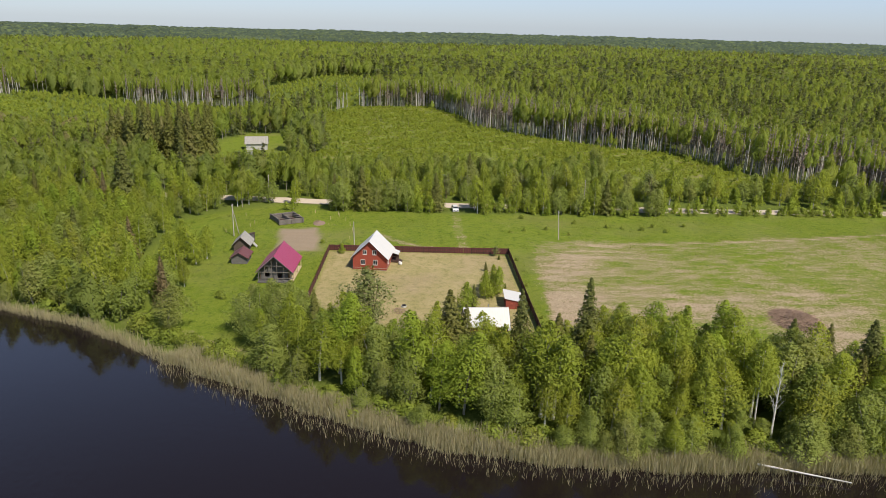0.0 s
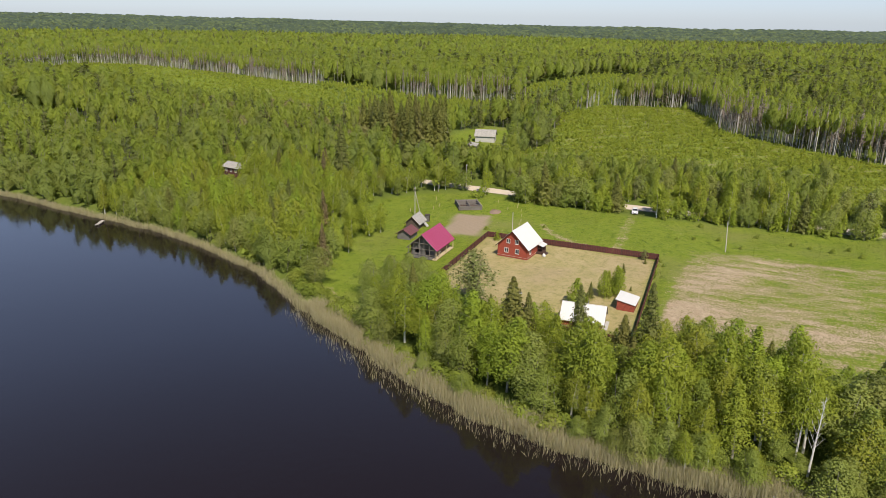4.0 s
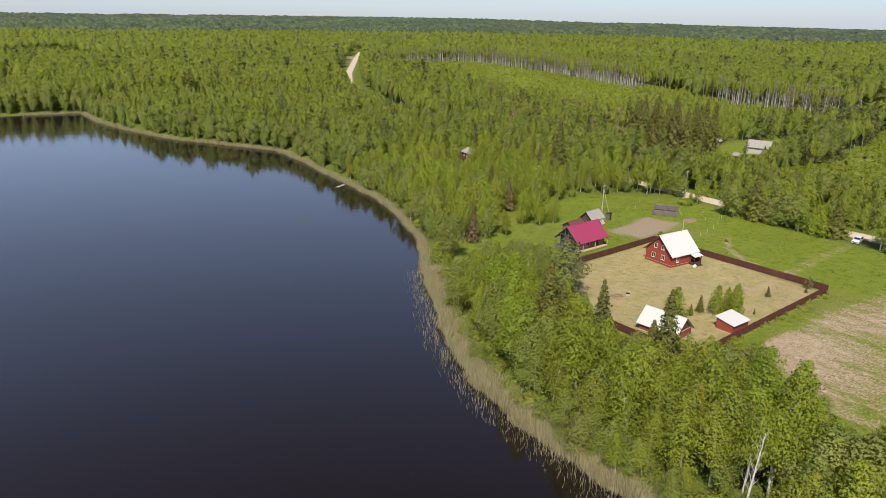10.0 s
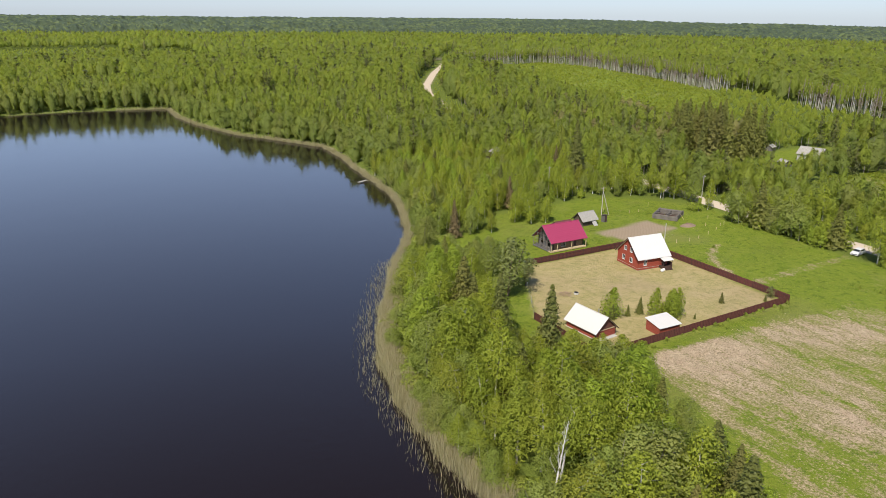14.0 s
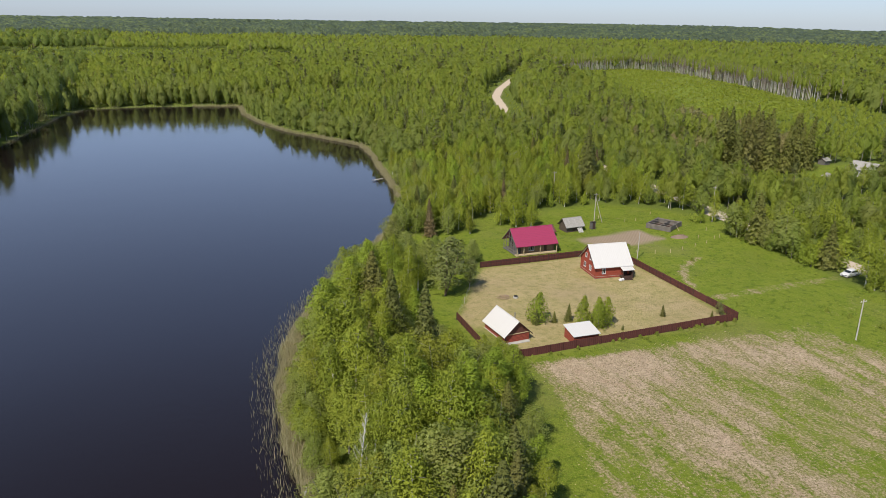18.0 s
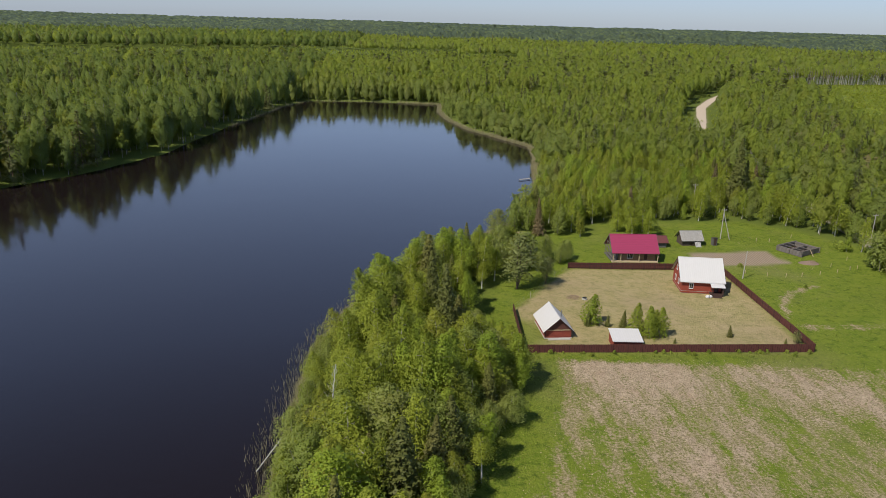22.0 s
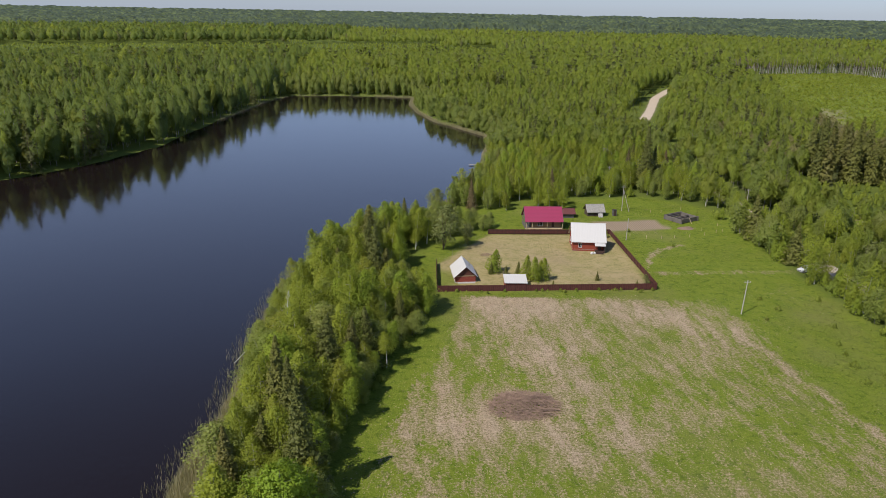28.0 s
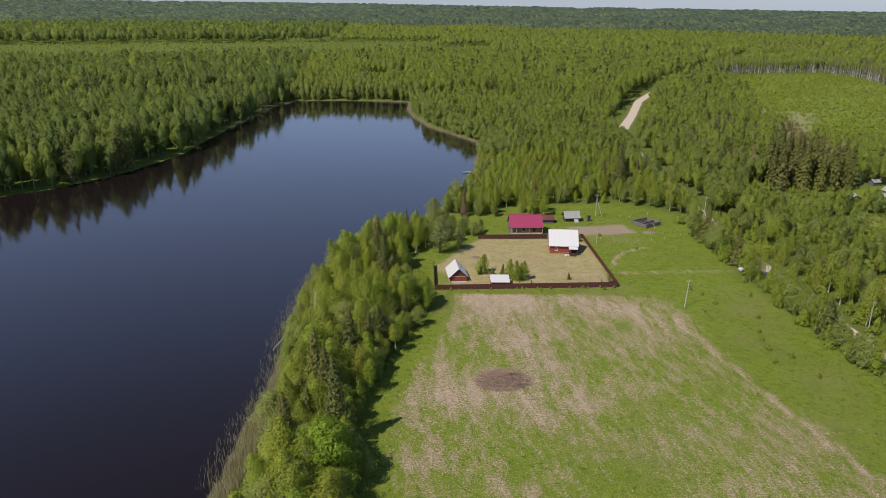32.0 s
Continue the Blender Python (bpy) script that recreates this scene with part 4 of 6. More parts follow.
def tufts_at(centres, sizes, rng, prefer, wild=0.6, long=1.0, hang=0.0, round_off=0.3):
    """Small leafy tufts: one ragged triangle each, facing roughly the way given; hang turns their points downwards like birch twigs.
    Gives points, faces and the soft normals of the crown that they make up."""
    n = len(centres)
    prefer = unit(prefer)
    face = unit(prefer + rng.normal(size=(n, 3)) * wild)
    down = rng.normal(size=(n, 3)) * (1 - 0.75 * hang) + np.array([0, 0, -1.6 * hang])
    v = unit(down - face * (down * face).sum(1)[:, None])
    u = np.cross(face, v)
    u, v = u * sizes[:, None] * 0.62 * (1 - 0.35 * hang), v * (sizes * long)[:, None] * 0.62 * (1 + 0.6 * hang)
    k = rng.uniform(0.75, 1.25, (n, 3, 1))
    c = np.stack([u - 0.6 * v, -u - 0.6 * v, v], 1) * k + centres[:, None]
    soft = unit(prefer + rng.normal(size=(n, 3)) * round_off)
    turned = (np.cross(c[:, 1] - c[:, 0], c[:, 2] - c[:, 0]) * soft).sum(1) < 0
    c[turned] = c[turned][:, [0, 2, 1]]
    return c.reshape(-1, 3), np.arange(3 * n).reshape(-1, 3), np.repeat(soft, 3, 0)


def tube(points, radii, sides=5):
    pts = np.asarray(points, float)
    ang = np.arange(sides) * 2 * math.pi / sides
    ring = np.stack([np.cos(ang), np.sin(ang), 0 * ang], 1)
    v = np.concatenate([p + ring * r for p, r in zip(pts, radii)])
    f = [(i * sides + j, i * sides + (j + 1) % sides, (i + 1) * sides + (j + 1) % sides, (i + 1) * sides + j) for i in range(len(pts) - 1) for j in range(sides)]
    f = np.array(f)
    return v, np.concatenate([f[:, :3], f[:, [0, 2, 3]]])


def joined(pieces):
    out = [np.concatenate([q[0] for q in pieces])]
    starts = np.cumsum([0] + [len(q[0]) for q in pieces[:-1]])
    out.append(np.concatenate([q[1] + n for q, n in zip(pieces, starts)]))
    return tuple(out)


def broadleaf(rng, h, r, base, tufts, size, lean=0.3, limbs=12, long=1.0, trunk_r=None, peak=0.32, round_=0.75, lumps=0.3, fork=1, wild=0.8, hang=0.0, spread=0.30, top=0.8, hull=None):
    """Trunk with limbs, and a crown of tufts that fills a lumpy pointed or rounded outline.
    base: where the crown begins; peak: where it is widest; round_: below 1 a full dome, above 1 a slim point."""
    bend = rng.normal(size=2) * lean
    zs = np.linspace(0, h * 0.95, 6)
    tr = trunk_r or 0.009 * h + 0.03

    def axis(z):
        return np.stack([bend[0] * (z / h) ** 2, bend[1] * (z / h) ** 2, z], -1)

    wood_ = [tube(axis(zs), tr * (1.05 - zs / h), 5)]
    for k in range(fork - 1):
        a = rng.uniform(0, 6.28)
        q = axis(zs) + np.stack([np.cos(a) * 0.16 * zs, np.sin(a) * 0.16 * zs, 0 * zs], 1)
        wood_.append(tube(q, 0.75 * tr * (1.05 - zs / h), 4))

    phase = rng.uniform(0, 6.28, 4)

    def outline(t, a=None):
        s_ = np.clip((t - base) / (1 - base), 0, 1)
        lo = np.clip(s_ / peak, 0, 1) ** 0.6
        hi = np.clip((1 - s_) / (1 - peak), 0, 1) ** round_
        k = 1.0 if a is None else 1 + 0.22 * np.sin(a + phase[0] + 3 * s_) + 0.20 * np.sin(2 * a + phase[1] - 7 * s_) + 0.16 * np.sin(3 * a + phase[2] + 13 * s_)
        return r * np.minimum(lo * 0.75 + 0.25, hi) * k

    m = max(7, min(150, tufts // 18))
    ct = base + (1 - base) * np.clip((np.arange(m) + rng.uniform(0, 1, m)) / m, 0.02, 0.985) ** top
    ca = np.arange(m) * 2.4 + rng.uniform(-0.6, 0.6, m)
    cr = outline(ct, ca) * rng.uniform(0.62 - 0.5 * lumps, 0.98, m)
    hub = axis(ct * h) + np.stack([np.cos(ca) * cr, np.sin(ca) * cr, 0 * cr], 1)
    room = (0.25 + spread * outline(ct)) * rng.uniform(0.75, 1.25, m)
    w = room ** 1.6
    pick = rng.choice(m, tufts, p=w / w.sum())
    d = rng.normal(size=(tufts, 3))
    d[:, 2] = d[:, 2] * 0.9 + 0.2
    d /= np.linalg.norm(d, axis=1)[:, None]
    c = hub[pick] + d * (room[pick] * np.cbrt(rng.uniform(0.25, 1.0, tufts)))[:, None] * (1, 1, 1.25)
    side = np.stack([np.cos(ca), np.sin(ca), 0 * ca], 1)[pick]
    out = 0.55 * d + 0.6 * side + np.array([0, 0, 0.75])
    crown = tufts_at(c, size * rng.uniform(0.65, 1.3, tufts), rng, out, wild, long, hang)
    if hull:
        # the closed body of a crown that is only seen from afar, shaded as a soft mass
        rows_, sides = hull
        body, fs = [], []
        for i in range(rows_):
            t_ = base + (1 - base) * (0.03 + 0.90 * i / rows_)
            aa_ = (np.arange(sides) + 0.5 * (i % 2)) * 2 * math.pi / sides
            rr_ = 0.70 * outline(np.full(sides, t_), aa_) * rng.uniform(0.85, 1.15, sides)
            body.append(axis(np.array(t_ * h)) + np.stack([np.cos(aa_) * rr_, np.sin(aa_) * rr_, rng.uniform(-0.02, 0.02, sides) * h], 1))
        body.append(axis(np.array([h * 0.985])))
        bv = np.concatenate(body)
        for i in range(rows_ - 1):
            for j in range(sides):
                a_, b_ = i * sides + j, i * sides + (j + 1) % sides
                fs += [(a_, b_, b_ + sides), (a_, b_ + sides, a_ + sides)]
        fs += [((rows_ - 1) * sides + j, (rows_ - 1) * sides + (j + 1) % sides, rows_ * sides) for j in range(sides)]
        bf = np.array(fs)
        fn = np.cross(bv[bf[:, 1]] - bv[bf[:, 0]], bv[bf[:, 2]] - bv[bf[:, 0]])
        soft = np.zeros_like(bv)
        for j in range(3):
            np.add.at(soft, bf[:, j], fn)
        soft = unit(unit(soft) + np.array([0, 0, 0.45]))
        crown = (*joined([crown, (bv, bf)]), np.concatenate([crown[2], soft]))
    for i in range(limbs):
        q = base + (0.92 - base) * (i + rng.uniform(0, 1)) / limbs
        b = i * 2.4 + rng.uniform(-0.5, 0.5)
        st, ln = axis(np.array(q * h)), 0.8 * outline(np.array([q]))[0]
        wood_.append(tube([st, st + (math.cos(b) * ln, math.sin(b) * ln, ln * 0.55)], [tr * 0.35, tr * 0.08], 3))
    return joined(wood_), crown


def spruce(rng, h, r, tufts, size, base=0.08, ragged=0.2):
    zs = np.linspace(0, h, 5)
    trunk = tube(np.stack([0 * zs, 0 * zs, zs], 1), (0.011 * h + 0.03) * (1.03 - zs / h), 6)
    t = base + (1 - base) * rng.uniform(0, 1, tufts) ** 1.15
    whorl = np.round(t * h / 0.65) * 0.65 / h
    t = 0.3 * whorl + 0.7 * t
    t = np.clip(t, 0, 0.99)
    a = rng.uniform(0, 2 * math.pi, tufts)
    lobes = 1 + ragged * np.sin(a * 5 + np.round(t * h / 0.65) * 2.1)
    rad = r * (1 - t) ** 0.85 * lobes * rng.uniform(0.25, 1.05, tufts) + 0.05
    c = np.stack([rad * np.cos(a), rad * np.sin(a), t * h - 0.28 * rad + 0.1], 1)
    out = np.stack([np.cos(a), np.sin(a), 0.75 + 0 * a], 1)
    return trunk, tufts_at(c, size * rng.uniform(0.7, 1.2, tufts) * (0.5 + 0.65 * (1 - t)), rng, out, 0.5, 1.5, 0.0, 0.4)


def pine(rng, h, r, tufts, size):
    return broadleaf(rng, h, r, 0.16, tufts, size, 0.8, 22, peak=0.45, round_=0.6, lumps=1.1, fork=3, spread=0.16)


def tree_meshes(kind, variants, maker, leaf, bark):
    out = []
    for i in range(variants):
        rng = np.random.RandomState(sum(map(ord, kind)) * 7 + i)
        (tv, tf), (cv, cf, cn) = maker(rng)
        out.append((mesh_from(kind + "_trunk", tv, tf, bark), mesh_from(kind + "_crown", cv, cf, leaf, normals=cn)))
    return out


def kind_set(n):
    """The meshes of each kind, with n times the usual number of tufts."""
    k, w = 1 / math.sqrt(n), 0.8 if n > 0.5 else 0.4
    return {
        "birch_tree": tree_meshes("birch", 8, lambda g: broadleaf(g, 11.0, g.uniform(1.8, 2.3), g.uniform(0.14, 0.46) if n > 0.5 else g.uniform(0.04, 0.2), int((3500 if n > 0.5 else 5000) * n), 0.162 * k, 0.7, 14, trunk_r=0.16, peak=g.uniform(0.26, 0.5), round_=g.uniform(0.6, 0.95) if n > 0.5 else g.uniform(0.48, 0.7), lumps=0.5, hang=0.8, spread=0.36, wild=w), M_BIRCH, M_WHITEBARK),
        "alder_tree": tree_meshes("alder", 6, lambda g: broadleaf(g, 8.5, 2.25, 0.05, int(4600 * n), 0.170 * k, 0.8, 14, peak=g.uniform(0.35, 0.6), round_=g.uniform(0.45, 0.75), lumps=0.5, fork=3, hang=0.2, spread=0.26, wild=w), M_ALDER, M_GREYBARK),
        "aspen_tree": tree_meshes("aspen", 5, lambda g: broadleaf(g, 11.5, 2.2, 0.12, int(5200 * n), 0.172 * k, 0.8, 14, peak=g.uniform(0.35, 0.6), round_=g.uniform(0.5, 0.85), lumps=0.5, hang=0.1, spread=0.24, wild=w), M_ASPEN, M_GREYBARK),
        "spruce_tree": tree_meshes("spruce", 4, lambda g: spruce(g, 12.0, 2.4, int(5200 * n), 0.25 * k, ragged=0.26), M_SPRUCE, M_BROWNBARK),
        "withered_spruce": tree_meshes("withered", 2, lambda g: spruce(g, 12.0, 2.0, int(2400 * n), 0.34 * k, ragged=0.32), M_DRYSPRUCE, M_BROWNBARK),
        "pine_tree": tree_meshes("pine", 2, lambda g: pine(g, 9.0, 2.9, int(2600 * n), 0.20 * k), M_PINE, M_BROWNBARK),
        "linden_tree": tree_meshes("linden", 1, lambda g: broadleaf(g, 12.5, 5.6, 0.02, int(14000 * n), 0.26 * k, 0.2, 20, peak=0.4, round_=0.42, lumps=0.3, fork=3, spread=0.2), M_LINDEN, M_GREYBARK),
        "sapling": tree_meshes("sapling", 5, lambda g: broadleaf(g, 5.0, 1.3, 0.03, int(1700 * n), 0.18 * k, 0.2, 8, peak=0.16, round_=0.85, lumps=0.4, hang=0.5, wild=w), M_YOUNG, M_GREYBARK),
        "bush": tree_meshes("bush", 5, lambda g: broadleaf(g, 2.4, 1.4, 0.0, int(900 * n), 0.21 * k, 0.2, 8, peak=0.35, round_=0.5, lumps=0.6, fork=3, wild=w), M_BUSH, M_GREYBARK),
    }


NEAR, FAR = kind_set(1.0), kind_set(0.36)
LABELS = {
    "birch_tree": "fresh green birch with a pale trunk", "alder_tree": "dense grey-green alder with many stems", "aspen_tree": "full-crowned bright green aspen", "spruce_tree": "dark green spruce with layered branches",
    "withered_spruce": "brown withering spruce", "linden_tree": "large round dense bright green tree", "pine_tree": "blue-green spreading pine", "sapling": "slender light green young birch", "bush": "low light green bush",
}
GROUPS = {}


def plant(kind, x, y, scale=1.0, where="", wide=1.0, z=None, near=True):
    """A tree as a thing: an Empty at its foot with trunk and crown."""
    meshes, category = (NEAR if near else FAR)[kind], "bush" if kind == "bush" else "tree"
    r = random.Random(int(x * 91 + y * 1013))
    trunk, crown = meshes[r.randrange(len(meshes))]
    z = float(ground_z([(x, y)])[0]) if z is None else z
    t = thing(kind, LABELS[kind] + (" " + where if where else ""), category, group=where or "trees in the wood")
    t.matrix_basis = pose(x, y, z - 0.08, r.uniform(-3, 3), r.uniform(-3, 3), r.uniform(0, 360)) @ Matrix.Diagonal((scale * wide, scale * wide, scale, 1))
    shared("trunk", trunk, t)
    shared("crown", crown, t)
    return t


def scatter(poly, gap, seed, test=None):
    """Points at about even spacing in a polygon, jittered."""
    rng = np.random.RandomState(seed)
    poly = np.asarray(poly, float)
    lo, hi = poly.min(0), poly.max(0)
    xs, ys = np.arange(lo[0], hi[0], gap), np.arange(lo[1], hi[1], gap)
    p = np.stack(np.meshgrid(xs, ys), -1).reshape(-1, 2) + rng.uniform(-0.42, 0.42, (len(xs) * len(ys), 2)) * gap
    p = p[inside(p, poly)]
    return p if test is None else p[test(p)]


def planted(points, mix_, where, seed, low=0.8, high=1.2, near=True):
    rng = random.Random(seed)
    for x, y in points:
        kind = rng.choices(list(mix_), list(mix_.values()))[0]
        k = 1.0
        if where == "in the shore belt":
            k = 0.8 + 0.2 * min(1.0, float(edge_distance(np.array([(x, y)]), OUTER, False)[0]) / 4)
            k *= 0.66 + 0.34 * min(1.0, float(edge_distance(np.array([(x, y)]), INNER, False)[0]) / 8)
            k *= 0.72 if x > -15 and -1 < y < 15 else 1.0
            k *= 0.5 if math.hypot(x + 32.5, y + 23.5) < 4.5 else 1.0
        size_ = min(k * rng.uniform(low, high), float(low_cap([(x, y)])[0]) / HEIGHT[kind])
        plant(kind, float(x), float(y), size_, where, rng.uniform(1.15, 1.55) if near else rng.uniform(1.0, 1.35), near=near)


# growth stays low on the lake side of the buildings in the woods: place, directions in degrees, rise
LOW = (((74.5, 136.0), 211, 229, 0.20, 3.4), ((194.0, 87.5), 186, 226, 0.15, 5.2), ((178.0, 106.0), 196, 226, 0.14, 1.8), ((8.0, 8.0), 217, 227, 0.36, 1.2))


def low_cap(p):
    """The greatest height of growth at each point."""
    p = np.asarray(p, float)
    cap = np.full(len(p), 99.0)
    for at, a0, a1, rise, foot in LOW:
        v = p - at
        d = np.hypot(*v.T)
        mid_, half = math.radians((a0 + a1) / 2), math.radians((a1 - a0) / 2)
        off = abs((np.arctan2(v[:, 1], v[:, 0]) - mid_ + math.pi) % (2 * math.pi) - math.pi)
        side = d * np.sin(np.clip(off - half, 0, 1.5))
        cap = np.where((off < half + 1.3) & (side < 4) & (d < 60), np.minimum(cap, foot + rise * d), cap)
    return cap


HEIGHT = {"birch_tree": 11.0, "alder_tree": 8.5, "aspen_tree": 11.5, "spruce_tree": 12.0, "withered_spruce": 12.0, "pine_tree": 9.0, "sapling": 5.0, "bush": 2.4}


# the belt along the shore
BELT = [(-35, -110), (-31.5, -45), (-30.8, -12), (-28.6, 4), (-26, 16), (-20.2, 28), (-11, 43), (-6, 51), (0, 49), (3.5, 44), (1, 37), (-5, 28), (-7, 18), (-6.5, 4), (-3.5, -2.5),
        (-2.8, -10), (-5.8, -20), (-10.4, -33), (-16.8, -50), (-19.6, -60), (-19.6, -75), (-19, -110)]
INNER, OUTER = np.array(BELT[8:], float), np.array(BELT[:8], float)
planted(scatter(BELT, 3.4, 1), {"birch_tree": 46, "alder_tree": 30, "aspen_tree": 18, "spruce_tree": 5}, "in the shore belt", 2, 0.72, 1.3)
EDGE = [(-35, -110), (-31.3, -45), (-31, -12), (-29.3, 4), (-26.5, 16), (-20.5, 28), (-11, 43), (0, 58), (9, 70), (7, 72), (-2.5, 60), (-13.2, 45), (-22.8, 30), (-28.8, 17), (-31.6, 4), (-33.2, -12), (-33.8, -45), (-37.5, -110)]
planted(scatter(EDGE, 1.9, 3), {"bush": 70, "alder_tree": 6}, "at the reeds", 4, 0.4, 1.05)
FRINGE = [(-34.4, -46), (-34.3, -12), (-32.9, 3), (-30.6, 3), (-31.8, -12), (-32.0, -46)]
planted(scatter(FRINGE, 2.3, 11, lambda p: abs(p[:, 1] + 25) > 1.7), {"alder_tree": 55, "birch_tree": 30, "bush": 15}, "at the reeds", 12, 0.42, 0.8)

SHORE_WOOD = [(8, 76), (12.5, 84), (21, 104), (28, 125), (32, 152), (38, 150), (34, 122), (27, 100), (18, 80), (12, 74)]
planted(scatter(SHORE_WOOD, 2.8, 5), {"bush": 40, "alder_tree": 60}, "along the far shore", 6, 0.5, 1.0, near=False)

HEM = [(-5.0, -4), (-4.4, -10), (-7.4, -20), (-12.0, -33), (-18.4, -50), (-21.2, -60), (-21.2, -78), (-18.8, -78), (-18.8, -60), (-15.6, -49), (-9.4, -32), (-4.8, -19), (-1.8, -10), (-2.2, -4)]
planted(scatter(HEM, 2.0, 7), {"bush": 45, "alder_tree": 45, "aspen_tree": 10}, "at the field's edge", 8, 0.38, 0.72)

# single trees by the yard, the houses and the road
for x, y, s in ((14.5, 12.3, 0.62), (21.5, 8.2, 0.62), (23.2, 5.6, 0.68), (25.2, 6.4, 0.62), (24.6, 8.0, 0.5)):
    plant("sapling", x, y, s * 1.8, "in the mown yard", 1.3 if x < 16 else 1.0)
for x, y, s in ((20.0, 10.6, 0.29), (17.2, 10.8, 0.2), (38.2, 6.4, 0.2), (13.6, 11.2, 0.26), (22.3, 7.2, 0.26), (46.5, 2.6, 0.13), (27, 3.5, 0.1)):
    plant("spruce_tree", x, y, s, "in the mown yard", 1.25)
plant("pine_tree", 48.9, 3.2, 0.3, "in the mown yard", 1.3)
plant("pine_tree", 3.6, 30.2, 1.32, "at the yard's edge", 1.4)
plant("pine_tree", 10.2, 33.0, 0.72, "at the yard's edge", 1.15)
for x, y, s in ((-15.0, 6.5, 1.31), (-13.5, -3.3, 1.41), (-6.2, 38.0, 1.0), (-14.6, 14.5, 1.1), (-11.0, 22.0, 0.85), (-27.0, -57.0, 1.42), (-21.8, -70.5, 1.45), (-24.5, -61.0, 1.3), (-30.0, -76.0, 1.2)):
    plant("spruce_tree", x, y, s, "in the shore belt")
for x, y, k in ((5.5, 45.5, 0.85), (8.6, 49.6, 0.75), (9.4, 45.2, 0.7), (12.6, 47.4, 0.72), (16.2, 46.6, 0.6), (13.6, 51.2, 0.62), (18.6, 49.2, 0.55), (3.6, 51.0, 0.9), (6.4, 41.4, 0.8), (10.6, 41.2, 0.55)):
    plant("alder_tree", x, y, k, "beside the log house", 1.35)
plant("withered_spruce", 15.5, 69.0, 0.84, "in the shore belt", 1.1)
plant("withered_spruce", -29.5, -52.5, 0.8, "in the shore belt", 1.0)
plant("spruce_tree", 81.7, 100.0, 1.8, "in the birch wood", 1.0)
plant("spruce_tree", 85.5, 103.0, 1.2, "in the birch wood", 1.0)
plant("withered_spruce", 76.0, 103.5, 1.1, "in the birch wood", 1.0)
plant("linden_tree", -22.5, -82.5, 1.0, "in the shore belt")
plant("alder_tree", -17.0, -79.0, 0.6, "in the shore belt", 1.1)
plant("birch_tree", -28.0, -23.5, 1.12, "in the shore belt")
blossom = plant("bush", 43.1, 113.3, 1.25, "in the birch wood", 1.2)
blossom["label"] = "pale grey-white blossoming shrub at the wood's edge"
blossom.children[1].data = blossom.children[1].data.copy()
blossom.children[1].data.materials[0] = M_BLOSSOM
plant("sapling", 49.6, 39.0, 0.5, "in the mown yard", 1.3)
for x, y, s in ((71, -45, 0.42), (72.5, -39, 0.5), (76, -43, 0.45), (71, -7, 0.36), (72, -13, 0.45), (74, -34, 0.35), (69.5, -3, 0.3), (58, 44.5, 0.4), (66, 31, 0.3), (79, -22, 0.4),
                (84, -8, 0.5), (27, 71, 0.6), (9, 53, 0.8), (20, 59.5, 0.7), (67, -18, 0.3), (75, -30, 0.4), (77, -52, 0.4), (28.5, -1.2, 0.3), (46, -1.5, 0.3), (11, -1.4, 0.25)):
    plant("bush", x, y, s, "on the meadow", 1.2)

for x, y, k in ((69.5, 128.5, 0.95), (71.0, 125.5, 1.05), (73.5, 124.5, 1.1), (76.0, 126.0, 1.0), (78.5, 127.5, 1.05), (72.5, 129.0, 0.9)):
    plant("birch_tree", x, y, k, "in the birch wood", 1.3, near=False)
for x, y, k in ((40.6, 70.1, 0.80), (37.6, 73.5, 0.75), (44.4, 68.8, 0.70), (44.4, 73.5, 0.85), (41.3, 75.8, 0.80)):
    plant("birch_tree", x, y, k, "in the birch wood", 1.4, near=False)
for x, y, k in ((98.2, 65.0, 0.8), (99.2, 68.0, 0.9), (100.2, 71.5, 0.8), (100.8, 74.5, 0.9)):
    plant("alder_tree", x, y, k, "along the road", 1.2, near=False)

# the wood between the lake and the houses, and the screen along the road
NORTH = [(10, 74), (16, 92), (27, 124), (32, 150), (98, 150), (99, 66), (88, 78), (78, 85), (57, 84), (47, 85), (36, 84), (29, 76), (26, 66)]
cabin_gap = lambda p: (np.hypot(p[:, 0] - 77.5, p[:, 1] - 136) > 6.0) & (edge_distance(p, ROAD, False) > 4)
planted(scatter(NORTH, 3.9, 11, cabin_gap), {"birch_tree": 44, "alder_tree": 34, "aspen_tree": 14, "sapling": 4, "spruce_tree": 2.5, "withered_spruce": 1}, "in the birch wood", 12, 0.62, 1.0, near=False)
SCREEN = [(90, 60), (97, 58), (96.5, 40), (94.5, 14), (93, -5), (91.5, -12), (91, -85), (92, -125), (88.5, -122), (88, -60), (87, -20), (87.5, 4), (88.5, 6), (88.5, 14), (89, 26), (90, 42), (90, 52)]
planted(scatter(SCREEN, 2.5, 13, lambda p: (abs(p[:, 1] - 10) > 3.0) & (abs(p[:, 1] - 52) > 4.5) & (p[:, 1] > -52) & (waves(p, 5.0, 61) > -0.9)), {"sapling": 30, "bush": 10, "alder_tree": 40, "birch_tree": 15, "spruce_tree": 5}, "along the road", 14, 0.72, 1.1, near=False)
planted(scatter(SCREEN, 2.9, 18, lambda p: (p[:, 1] < -52) & (waves(p, 5.0, 61) > -0.35)), {"sapling": 22, "bush": 70, "alder_tree": 4}, "along the road", 19, 0.4, 0.8, near=False)
VERGE = [(98.5, 45), (95.5, 4), (93, -20), (92.5, -60), (92, -125), (93.5, -125), (94, -60), (94.6, -20), (97, 4), (99.5, 45)]
